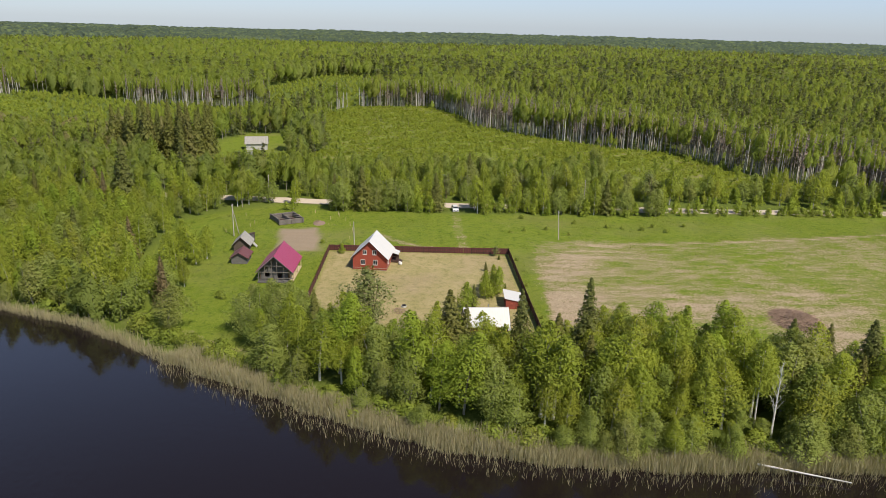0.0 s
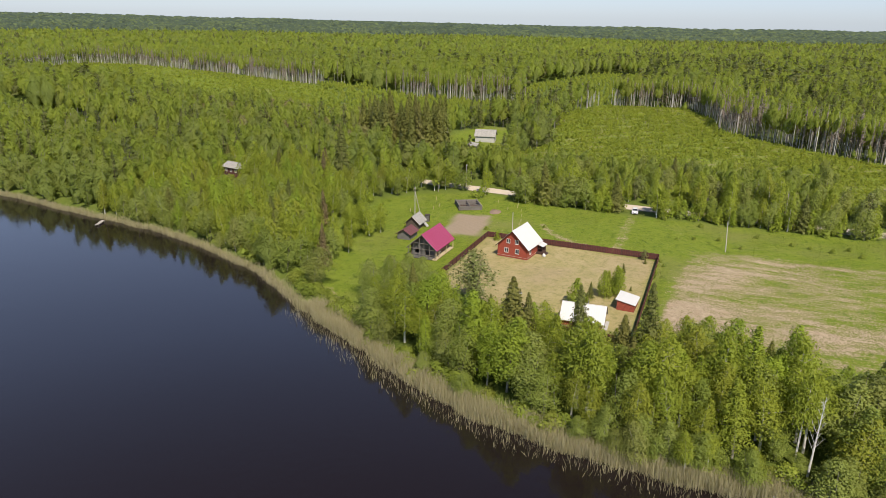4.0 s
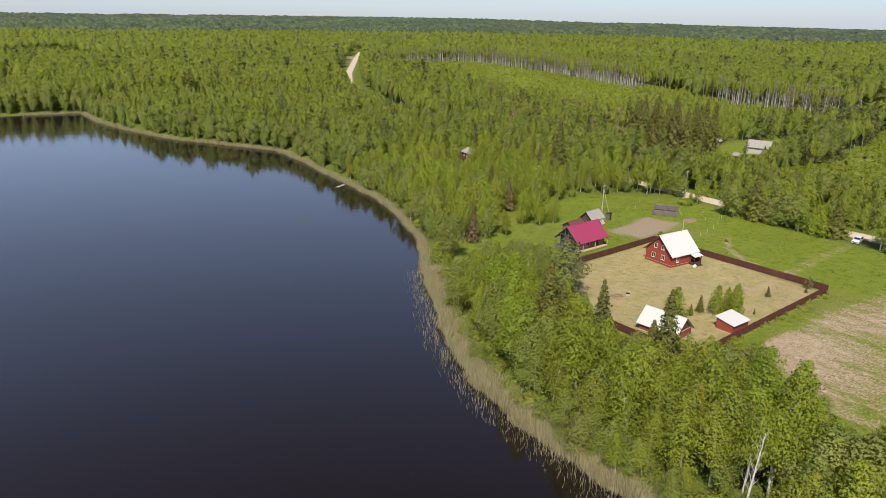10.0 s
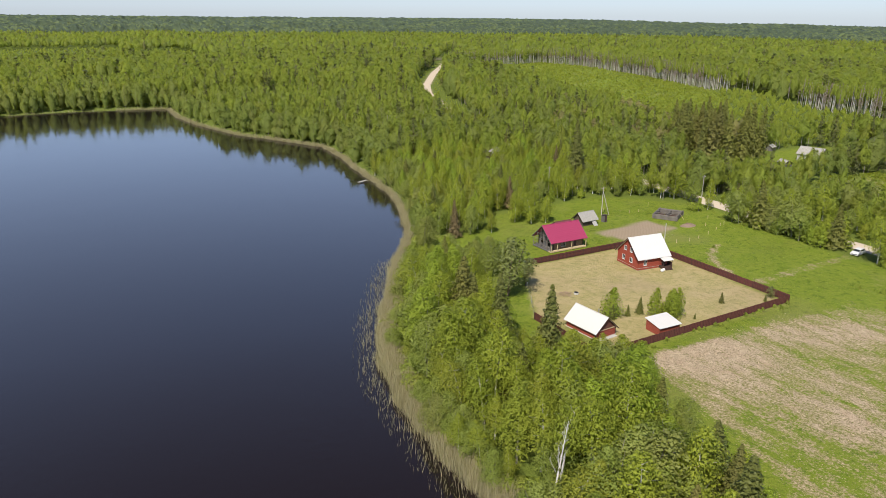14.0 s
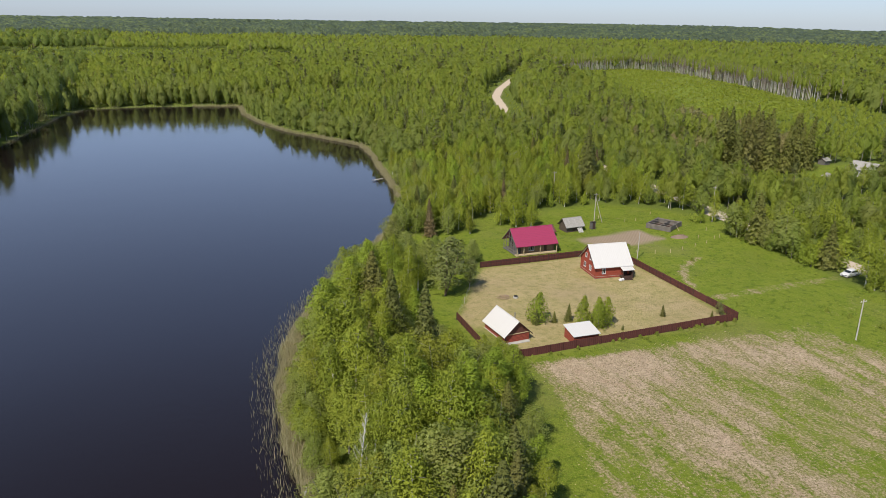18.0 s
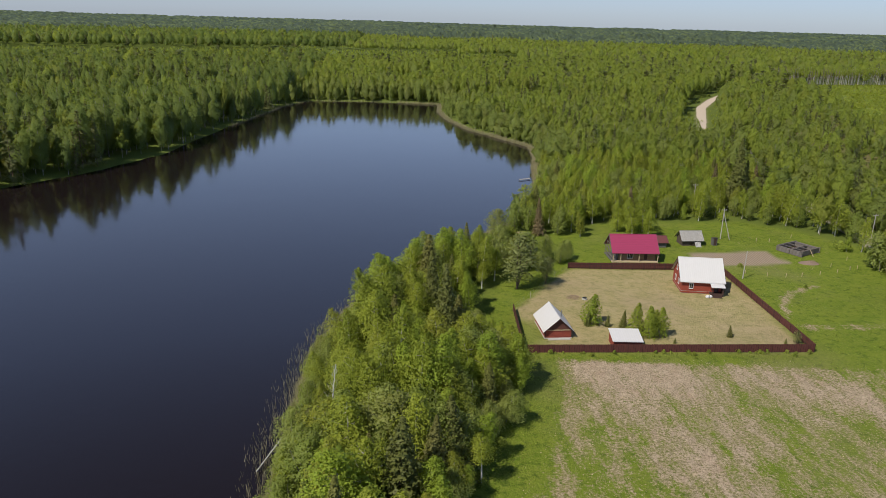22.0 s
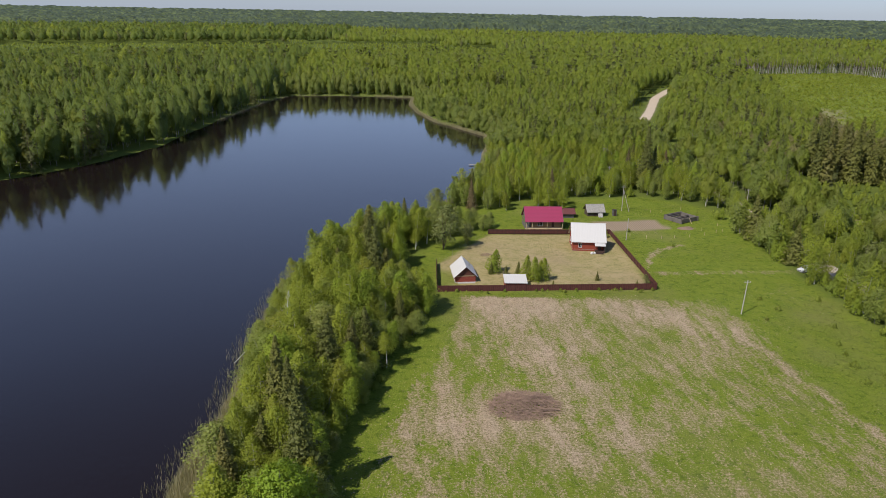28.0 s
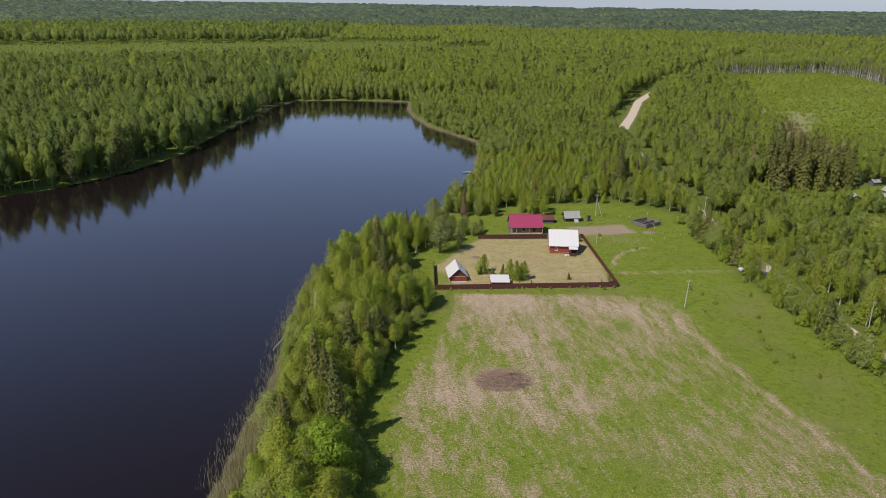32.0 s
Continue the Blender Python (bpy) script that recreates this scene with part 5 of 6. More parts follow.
planted(scatter(VERGE, 1.7, 21, lambda p: (waves(p, 6.0, 62) > -0.45) & (abs(p[:, 1] - 10) > 3)), {"bush": 60, "sapling": 40}, "along the road", 22, 0.6, 1.1, near=False)
BEHIND = [(104, 60), (112, 62), (118, 40), (119, 0), (117, -40), (114, -90), (112, -130), (100, -130), (102, -60), (103, 10)]
planted(scatter(BEHIND, 4.2, 15), {"sapling": 40, "birch_tree": 25, "alder_tree": 30, "bush": 12, "pine_tree": 4}, "beyond the road", 16, 0.65, 1.1, near=False)
for x, y, s in ((131, 7, 0.75), (136, 3, 0.85), (134, -1, 0.7), (85, 126, 0.95), (95, 123, 0.9), (92, 129, 0.85)):
    plant("spruce_tree", x, y, s, "in the birch wood")
for i, (x, y) in enumerate(scatter([(148, 100), (186, 96), (190, 118), (176, 142), (158, 136)], 7.0, 17)):
    plant("spruce_tree", float(x), float(y), 1.45 + 0.45 * ((i * 37) % 10) / 10, "in the dark spruce stand", 0.95, near=False)


# ---- woods farther off, as masses ----
def tiled(proto, p, z, scale, wide, turn, tint):
    """Many copies of one shape in a single array, each turned and scaled."""
    v, f = proto[:2]
    c, s = np.cos(turn)[:, None], np.sin(turn)[:, None]
    x, y = v[None, :, 0] * (scale * wide)[:, None], v[None, :, 1] * (scale * wide)[:, None]
    out = np.stack([x * c - y * s + p[:, :1], x * s + y * c + p[:, 1:2], v[None, :, 2] * scale[:, None] + z[:, None]], -1)
    faces = f[None] + (np.arange(len(p)) * len(v))[:, None, None]
    soft = np.zeros((0, 3))
    if len(proto) > 2:
        nx, ny, nz = proto[2].T
        soft = np.stack([nx * c - ny * s, nx * s + ny * c, nz + 0 * c], -1).reshape(-1, 3)
    return out.reshape(-1, 3), faces.reshape(-1, f.shape[1]), np.repeat(tint, len(v)), soft


def wood(name, label, leaf, bark, protos, p, height, seed, made_for, wide=(1.1, 1.7), stems=True):
    """One mass of trees: stems and crowns."""
    if not len(p):
        return
    rng = np.random.RandomState(seed)
    which = rng.randint(0, len(protos), len(p))
    z = ground_z(p) - 0.1
    turn, tint, wd = rng.uniform(0, 6.28, len(p)), rng.uniform(0, 1, len(p)), rng.uniform(*wide, len(p))
    root = thing(name, label, "forest", kind="stuff")
    for k, (nm, mat) in enumerate((("stems", bark), ("crowns", leaf))):
        if k == 0 and not stems:
            continue
        vs, fs, ts, ns, n = [], [], [], [], 0
        for j, pr in enumerate(protos):
            m = which == j
            if m.any():
                v, f, t, soft = tiled(pr[k], p[m], z[m], height[m] / made_for, wd[m] if k else 0 * wd[m] + 1, turn[m], tint[m])
                vs.append(v), fs.append(f + n), ts.append(t), ns.append(soft)
                n += len(v)
        ob = new(nm, mesh_from(nm, np.concatenate(vs), np.concatenate(fs), mat, np.concatenate(ts), np.concatenate(ns) if k else None))
        ob.parent = root


def stem(h, r):
    return tube([(0, 0, 0), (0, 0, h * 0.9)], [r, r * 0.3], 3)


def lowpoly(maker, n, seed, stem_h, stem_r):
    out = []
    for i in range(n):
        rng = np.random.RandomState(seed + i)
        out.append((stem(stem_h, stem_r), maker(rng)[1]))
    return out


P_BIRCH = lowpoly(lambda g: broadleaf(g, 12, 2.1, 0.30, 130, 0.42, 0.6, 0, 1.7, peak=g.uniform(0.3, 0.5), round_=g.uniform(0.6, 0.95), wild=0.35, hang=0.9, spread=0.32, top=0.7, hull=(4, 5)), 8, 100, 12, 0.11)
P_ALDER = lowpoly(lambda g: broadleaf(g, 9, 2.4, 0.04, 130, 0.46, 0.6, 0, 1.3, peak=0.5, round_=g.uniform(0.5, 0.75), wild=0.35, hang=0.6, spread=0.28, top=0.7, hull=(4, 5)), 6, 120, 9, 0.11)
P_SPRUCE = lowpoly(lambda g: spruce(g, 14, 2.1, 150, 0.9, ragged=0.3), 4, 140, 14, 0.15)
P_POLE = lowpoly(lambda g: broadleaf(g, 17, 1.7, 0.6, 34, 0.6, 0.5, 0, 1.6, lumps=0.4, wild=0.35, hang=0.9, hull=(3, 4)), 6, 160, 17, 0.17)
P_DEAD = lowpoly(lambda g: spruce(g, 16, 1.1, 60, 0.5, 0.35), 3, 300, 16, 0.2)
P_PINE = lowpoly(lambda g: broadleaf(g, 9, 2.4, 0.2, 90, 0.5, 0.6, 0, peak=0.45, round_=0.6, lumps=0.8, wild=0.4, hull=(4, 5)), 4, 320, 9, 0.13)
P_YOUNG = lowpoly(lambda g: broadleaf(g, 5, 1.5, 0.02, 34, 0.40, 0.2, 0, 1.5, wild=0.35, hang=0.8, spread=0.4, hull=(3, 4)), 5, 180, 5, 0.05)
P_MIDB = lowpoly(lambda g: broadleaf(g, 12, 2.1, 0.35, 56, 0.56, 0.5, 0, 1.7, peak=0.4, round_=g.uniform(0.6, 0.85), wild=0.35, hang=0.9, spread=0.34, top=0.65, hull=(4, 5)), 6, 260, 12, 0.13)
P_MIDA = lowpoly(lambda g: broadleaf(g, 12, 2.4, 0.04, 56, 0.62, 0.5, 0, 1.4, peak=0.5, round_=g.uniform(0.55, 0.75), wild=0.35, hang=0.6, spread=0.32, top=0.65, hull=(4, 5)), 6, 280, 12, 0.13)
P_FARB = lowpoly(lambda g: broadleaf(g, 12, 2.3, 0.3, 20, 0.85, 0.4, 0, 1.7, peak=0.4, round_=0.65, wild=0.3, hang=0.9, spread=0.34, top=0.6, hull=(3, 5)), 6, 200, 12, 0.15)
P_FARA = lowpoly(lambda g: broadleaf(g, 12, 2.5, 0.02, 20, 0.9, 0.4, 0, 1.4, peak=0.5, round_=0.6, wild=0.3, hang=0.6, spread=0.34, top=0.6, hull=(3, 5)), 6, 210, 12, 0.15)
P_FARS = lowpoly(lambda g: spruce(g, 14, 2.2, 34, 2.0, 0.2), 4, 220, 14, 0.15)
P_FARY = lowpoly(lambda g: broadleaf(g, 5, 1.9, 0.0, 8, 0.9, 0.2, 0, 1.4, wild=0.3, hang=0.6, hull=(3, 4)), 4, 240, 5, 0.05)
P_WEST = lowpoly(lambda g: broadleaf(g, 17, 2.9, 0.10, 170, 0.50, 0.6, 0, 1.3, peak=0.5, round_=g.uniform(0.5, 0.75), lumps=0.4, wild=0.35, hang=0.5, spread=0.26, top=0.7, hull=(4, 5)), 6, 440, 17, 0.16)
P_LASTB = lowpoly(lambda g: broadleaf(g, 12, 3.4, 0.3, 6, 1.5, 0.3, 0, 1.6, peak=0.4, round_=0.6, wild=0.3, hang=0.8, hull=(3, 4)), 6, 400, 12, 0.15)
P_LASTS = lowpoly(lambda g: broadleaf(g, 14, 2.8, 0.2, 6, 1.5, 0.3, 0, 1.6, peak=0.15, round_=0.9, wild=0.3, hang=0.8, hull=(3, 4)), 4, 420, 14, 0.15)

PINES = np.array([(140, 128), (178, 118), (205, 114), (215, 190), (240, 262), (200, 262), (165, 220), (140, 170)], float)
VIEW0, VIEW1 = np.array([-112.0, 23.0]), np.array([-20.0, -112.0])
TALL_EDGE = np.array([(118, -136), (150, -104), (196, -93), (209, -71), (231, -45), (276, -10), (320, -6), (369, 12), (359, 63), (372, 100), (346, 140), (352, 192), (345, 245), (389, 294), (447, 421), (490, 560), (480, 620), (345, 590)], float)
YOUNG = np.array([(205, 112), (250, 104), (300, 86), (358, 68), (368, 100), (344, 140), (350, 192), (408, 267), (380, 330), (300, 330), (250, 260), (200, 200), (180, 150)], float)


def in_view(p):
    """The country north and east of the lake, with room to spare."""
    a = p - VIEW0
    b = p - VIEW1
    return (a[:, 0] * 0.62 + a[:, 1] * 0.80 > -25) & (b[:, 0] * 0.87 + b[:, 1] * 0.49 > -35)


def away(p):
    """The distance to a line over the lake and along its shore."""
    return edge_distance(p, np.array([(-112, 23), (-117, -12), (-100, -52), (-70, -85), (-20, -108), (-13, -180)], float), False)


def ring(lo, hi, gap, seed):
    p = scatter([(-1700, -900), (1700, -900), (1700, 1700), (-1700, 1700)] if hi > 800 else [(-700, -700), (1000, -700), (1000, 1000), (-700, 1000)], gap, seed)
    d = away(p)
    p = p[(d >= lo) & (d < hi)]
    return p[in_view(p)]


def sorted_wood(p, seed):
    """Leaves out water, clearings, roads and what is planted singly, and sorts the rest into kinds with heights."""
    rng = np.random.RandomState(seed)
    lake = reach(p, SHORE)
    keep = (lake < -2.8) & (reach(p, OPEN) < -3) & (edge_distance(p, ROAD, False) > 5.5) & ~inside(p, GLADE)
    for area in (BELT, NORTH, SCREEN, BEHIND):
        keep &= ~inside(p, np.array(area, float))
    keep &= reach(p, BARE) < 2
    keep &= ~((p[:, 0] > -50) & (p[:, 0] < 34) & (p[:, 1] < 76))
    keep &= ~((np.hypot(p[:, 0] - 77.5, p[:, 1] - 136) < 6.0) | inside(p, np.array([(148, 100), (186, 96), (190, 118), (176, 142), (158, 136)], float)))
    # the strip between the screen and the road, and the sight line up the far road, stay low
    keep &= ~((p[:, 0] > 84) & (p[:, 0] < 104) & (p[:, 1] < 62))
    p = p[keep]
    lake = lake[keep]
    n = len(p)
    u = rng.uniform(0, 1, n)
    patch = waves(p, 45.0, 31)
    cut = inside(p, CUT) | inside(p, FARCUT)
    far = np.hypot(p[:, 0], p[:, 1])
    cut2 = (waves(p, 95.0, 41) > 0.62) & (far > 420)
    lane = (edge_distance(p, ROAD, False) < 11) & (p[:, 1] > 232)
    young = inside(p, FARBAND) | inside(p, YOUNG) | inside(p, GAP) | cut2 | inside(p, np.array([(128, 62), (176, 70), (186, 92), (172, 112), (132, 112)], float))
    south = (p[:, 0] > 100) & (edge_distance(p, TALL_EDGE, False) < 30) & ~cut & ~young
    west = p[:, 0] < -90
    kind = np.where(u < 0.64 + 0.2 * patch, 0, np.where(u < 0.93, 1, 2))
    kind = np.where(west, np.where(u < 0.08, 0, np.where(u < 0.86, 7, 2)), kind)
    kind = np.where((lake > -16) & ~west, 1, kind)
    kind = np.where(south, np.where(u < 0.66, 3, np.where(u < 0.76, 2, 0)), kind)
    kind = np.where(south & (rng.uniform(0, 1, n) < 0.35 + 0.3 * waves(p, 30.0, 71)), 5, kind)
    east = (p[:, 0] > 190) & (p[:, 1] < 130) & ~south
    kind = np.where(east, np.where(u < 0.52, 0, np.where(u < 0.76, 1, 2)), kind)
    kind = np.where(cut | young | lane, 4, kind)
    kind = np.where(inside(p, PINES) & ~lane & (rng.uniform(0, 1, n) < 0.35), 6, kind)
    height = 11.0 + 2.2 * patch + rng.normal(size=n) * 1.4
    height = np.where(kind == 2, height * 1.2, height)
    height = np.where((lake > -16) & ~west, 9.0 + 1.5 * rng.normal(size=n), height)
    height = np.where(west, 16.5 + rng.normal(size=n) * 2.8, height)
    height = np.where(far > 380, height + 3.5, height)
    height = np.where((p[:, 0] > 150) & ~young & ~cut, height + 2.5, height)
    height = np.where(south, 16 + rng.normal(size=n) * 1.5, height)
    height = np.where(young, np.where(inside(p, YOUNG), 3.6, 3.0) + 0.7 * rng.normal(size=n), height)
    height = np.where(cut, np.where(inside(p, FARCUT), 1.6, 1.7) + rng.normal(size=n) * 0.7 + 3.6 * smooth(150 - p[:, 0], 0, 30) * (p[:, 1] > -30), height)
    fringe = inside(p, CUT) & (p[:, 0] < 150 + 12 * waves(p, 14.0, 83)) & (p[:, 1] > -45) & (rng.uniform(0, 1, n) < 0.75)
    kind, height = np.where(fringe, np.where(u < 0.6, 0, 1), kind), np.where(fringe, 6.8 + 1.6 * rng.normal(size=n), height)
    lone = cut & ~fringe & ~inside(p, FARCUT) & (rng.uniform(0, 1, n) < 0.04 + 0.16 * waves(p, 22.0, 81))
    kind, height = np.where(lone, 0, kind), np.where(lone, 5.5 + 1.5 * rng.normal(size=n), height)
    height = np.where(lane, 1.3 + 0.4 * rng.normal(size=n), height)
    height = np.where(kind == 6, 9.5 + 1.5 * rng.normal(size=n), height)
    sparse = (~cut & ~(west & (rng.uniform(0, 1, n) < 0.3))) | fringe | (cut & (u < np.where(inside(p, FARCUT), 0.9, 0.7)))
    return p[sparse], kind[sparse], np.clip(np.minimum(height, low_cap(p))[sparse], 0.8, 24)


for lo, hi, gap, far_set, sd in ((0, 290, 4.2, 0, 50), (290, 430, 4.8, 1, 51), (430, 790, 6.4, 2, 52), (790, 1500, 10.5, 3, 53)):
    wp, wk, wh = sorted_wood(ring(lo, hi, gap, sd), sd)
    for k, (nm, lab, leaf, bark, pr, made) in enumerate((
            ("birch_wood", "light green birch wood seen from above", M_WOODBIRCH, M_GREYBARK, (P_BIRCH, P_MIDB, P_FARB, P_LASTB)[far_set], 12),
            ("alder_wood", "grey-green alder thicket", M_WOODALDER, M_GREYBARK, (P_ALDER, P_MIDA, P_FARA, P_LASTB)[far_set], (9, 12, 12, 12)[far_set]),
            ("spruce_wood", "dark spruces scattered through the wood", M_WOODSPRUCE, M_BROWNBARK, (P_SPRUCE, P_SPRUCE, P_FARS, P_LASTS)[far_set], 14),
            ("tall_stand", "tall bare-stemmed trees at the edge of the felled ground", M_WOODBIRCH, M_WHITEBARK, P_POLE, 17),
            ("young_growth", "low light green young growth on felled ground", M_WOODYOUNG, M_GREYBARK, P_YOUNG if far_set < 2 else P_FARY, 5),
            ("dead_stand", "grey dead spruces with bare trunks at the edge of the felled ground", M_DEADTWIG, M_GREYBARK, P_DEAD, 16),
            ("pine_wood", "brownish green pines in the wood", M_WOODPINE, M_BROWNBARK, P_PINE, 9),
            ("aspen_wood", "tall deep green trees on the far bank of the lake, shade in the leaf colour", M_WOODSHADED, M_GREYBARK, (P_WEST, P_WEST, P_FARA, P_LASTB)[far_set], (17, 17, 12, 12)[far_set]))):
        m = wk == k
        wood(nm, lab, leaf, bark, pr, wp[m], wh[m], sd * 10 + k, made, stems=far_set < 2 or k in (3, 5))

# undergrowth on the felled ground: loose sprays of leaves over the grass
def undergrowth(poly, count, seed, size):
    rng = np.random.RandomState(seed)
    lo, hi = poly.min(0), poly.max(0)
    p = rng.uniform(lo, hi, (count * 3, 2))
    p = p[inside(p, poly) & (waves(p, 5.0, seed + 1) + 0.5 * waves(p, 16.0, seed + 2) + rng.normal(size=len(p)) * 0.35 > -0.1) & (edge_distance(p, ROAD, False) > 5)][:count]
    z = ground_z(p) + rng.uniform(0.15, 0.9, len(p)) * size
    v, f, n = tufts_at(np.c_[p, z], size * rng.uniform(0.6, 1.5, len(p)), rng, np.tile((0.0, 0.0, 1.0), (len(p), 1)) + rng.normal(size=(len(p), 3)) * 0.3, 0.5, 1.2, -0.3)
    tagged(new("undergrowth", mesh_from("undergrowth", v, f, M_WOODYOUNG, np.repeat(rng.uniform(0, 1, len(p)), 3), n)), "low tangled green undergrowth on felled ground", "undergrowth", kind="stuff")


undergrowth(CUT, 46000, 310, 0.85)
undergrowth(FARCUT, 14000, 311, 1.3)

# the bare-stemmed faces of the tall stands, thick with trunks
for sd, (line, deep) in enumerate(((TALL_EDGE[:9], 13.0), (TALL_EDGE[8:], 13.0))):
    pr_ = scatter([line.min(0) - 15, (line[:, 0].max() + 15, line[:, 1].min() - 15), line.max(0) + 15, (line[:, 0].min() - 15, line[:, 1].max() + 15)], 2.9, 90 + sd)
    pr_ = pr_[(edge_distance(pr_, line, False) < deep) & ~inside(pr_, CUT) & ~inside(pr_, FARCUT) & ~inside(pr_, YOUNG) & ~inside(pr_, GAP) & (edge_distance(pr_, ROAD, False) > 9) & (reach(pr_, OPEN) < -3)]
    rt = np.random.RandomState(95 + sd)
    grey = rt.uniform(0, 1, len(pr_)) < 0.50 + 0.2 * smooth(-pr_[:, 1], -20, 40) + 0.3 * waves(pr_, 30.0, 71)
    tall = np.clip(16 + rt.normal(size=len(pr_)) * 1.8, 9, 20)
    wood("tall_stand", "tall bare-stemmed trees at the edge of the felled ground", M_WOODBIRCH, M_WHITEBARK, P_POLE, pr_[~grey], tall[~grey], 960 + sd, 17, wide=(0.6, 0.95))
    wood("dead_stand", "grey dead spruces with bare trunks at the edge of the felled ground", M_DEADTWIG, M_GREYBARK, P_DEAD, pr_[grey], tall[grey], 970 + sd, 16, wide=(0.7, 1.1))

# the canopy out to the horizon: one jagged sheet of tree tops
rr = [1420.0]
while rr[-1] < 4900:
    rr.append(rr[-1] + 9.0 * (rr[-1] / 1420) ** 1.6)
rr = np.array(rr)
aa = np.radians(np.arange(-42, 122, 0.17))        # from +x, anticlockwise
A, Rr = np.meshgrid(aa, rr)
jr = np.random.RandomState(77)
Rj = Rr + jr.uniform(-2, 2, Rr.shape)
cp = np.stack([-20 + Rj * np.cos(A), Rj * np.sin(A)], -1).reshape(-1, 2)
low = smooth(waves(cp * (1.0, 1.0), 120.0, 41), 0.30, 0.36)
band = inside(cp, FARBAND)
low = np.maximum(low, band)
cz = ground_z(cp) + (16.0 * (1 - low) + 4.0 * low) * (0.15 + 0.85 * smooth(Rr.ravel(), 1420, 1560)) + 2.5 * waves(cp, 60.0, 43) + jr.uniform(-5.0, 5.0, len(cp)) * (1 - 0.5 * low)
ci = np.arange(len(cp)).reshape(Rr.shape)
cq = np.stack([ci[:-1, :-1], ci[1:, :-1], ci[1:, 1:], ci[:-1, 1:]], -1).reshape(-1, 4)
far_root = thing("far_forest", "endless green forest canopy out to the horizon", "forest", kind="stuff")
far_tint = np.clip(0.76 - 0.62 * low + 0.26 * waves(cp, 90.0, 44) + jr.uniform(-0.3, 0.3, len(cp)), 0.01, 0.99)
# bluish greens: the haze of the distance is mixed into the canopy colour
M_HAZEDCANOPY = leafy("hazed_forest_canopy", (0.125, 0.165, 0.060), (0.048, 0.074, 0.052), (0.064, 0.092, 0.050), 0.15, 0.9)
canopy = new("crowns", mesh_from("crowns", np.c_[cp, cz], cq, M_HAZEDCANOPY, far_tint, unit(np.c_[jr.normal(size=(len(cp), 2)) * 0.35, np.ones(len(cp))])))
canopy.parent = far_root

# ---- reeds along the shore ----
def reed_bed(line, out, inn, per_m, seed, tall):
    rng = np.random.RandomState(seed)
    line = np.asarray(line, float)
    seg = np.diff(line, axis=0)
    ln = np.hypot(*seg.T)
    n = int(ln.sum() * per_m)
    s = rng.choice(len(ln), n, p=ln / ln.sum())
    base = line[s] + seg[s] * rng.uniform(0, 1, (n, 1))
    nrm = np.stack([-seg[s][:, 1], seg[s][:, 0]], 1) / ln[s][:, None]
    off = rng.triangular(-inn, min(0.2 * out, out - 0.3 * (inn + out)), out, n)
    off += 0.6 * waves(base, 3.0, seed) + 0.4 * waves(base, 0.8, seed + 7)
    p = base + nrm * off[:, None]
    z = np.maximum(ground_z(p), LAKE_Z - 0.3)
    h = tall * (1 + 0.25 * waves(p, 1.6, seed + 3)) * rng.uniform(0.6, 1.15, n) * (1 - 0.25 * np.clip(off / out, 0, 1))
    a = rng.uniform(0, 3.14, n)
    w = rng.uniform(0.010, 0.030, n)
    d = np.stack([np.cos(a), np.sin(a)], 1) * w[:, None]
    tip = p + rng.normal(size=(n, 2)) * 0.28
    v = np.stack([np.c_[p - d, z], np.c_[p + d, z], np.c_[tip + d * 0.6, z + h], np.c_[tip - d * 0.6, z + h]], 1).reshape(-1, 3)
    return v, np.arange(4 * n).reshape(-1, 4), np.repeat(rng.uniform(0, 1, n), 4)


for seed, (line, o, i_, per, tall) in enumerate((
        (SHORE[3:12], 0.3, 4.4, 400, 2.0), (SHORE[4:12], 4.6, 0.0, 16, 1.5), (SHORE[11:19], 0.4, 2.8, 90, 1.4), (SHORE[18:24], 0.4, 3.2, 60, 1.4), (SHORE[22:28], 0.5, 3.0, 16, 1.2))):
    v, f, t = reed_bed(line, o, i_, per, 60 + seed, tall)
    tagged(new("reeds", mesh_from("reeds", v, f, M_REED, t)), "straw-coloured reed bed along the lake shore", "reeds", kind="stuff")

# ---- standing grass on the meadow and stubble on the hay field ----
def tuft_field(name, label, category, material, count, seed, size, keep):
    rng = np.random.RandomState(seed)
    p = rng.uniform((-34, -150), (98, 84), (count * 4, 2))
    p = p[inside(p, OPEN)]
    p = p[(reach(p, YARD) < -0.5) & (reach(p, PLOT) < -0.5) & (edge_distance(p, ROAD, False) > 4)]
    p = p[keep(p, rng)][:count]
    out = np.tile((0.0, 0.0, 1.0), (len(p), 1)) + rng.normal(size=(len(p), 3)) * 0.35
    v, f, n = tufts_at(np.c_[p, ground_z(p) + 0.05], size * rng.uniform(0.5, 1.5, len(p)), rng, out, 0.7, 1.3, -0.4)
    v[:, 2] = np.maximum(v[:, 2], np.repeat(ground_z(p), 3) + 0.02)
    tagged(new(name, mesh_from(name, v, f, material, np.repeat(rng.uniform(0, 1, len(p)), 3), n)), label, category, kind="stuff")


def hay(p):
    return (p[:, 1] < -3) & (p[:, 0] + 0.10 * p[:, 1] < 44) & (reach(p, OPEN) > 9)


tuft_field("grass", "tufts of fresh meadow grass", "grass", M_GRASSTUFT, 46000, 501, 0.17, lambda p, g: ~hay(p) & (waves(p, 3.0, 91) + waves(p, 11.0, 92) + g.normal(size=len(p)) * 0.5 > -0.1))
tuft_field("stubble", "dry straw and stubble left on the hay field", "stubble", M_STRAW, 24000, 502, 0.13, lambda p, g: hay(p) & (waves(p * (1.0, 0.2), 2.6, 8) + g.normal(size=len(p)) * 0.5 > -0.1))

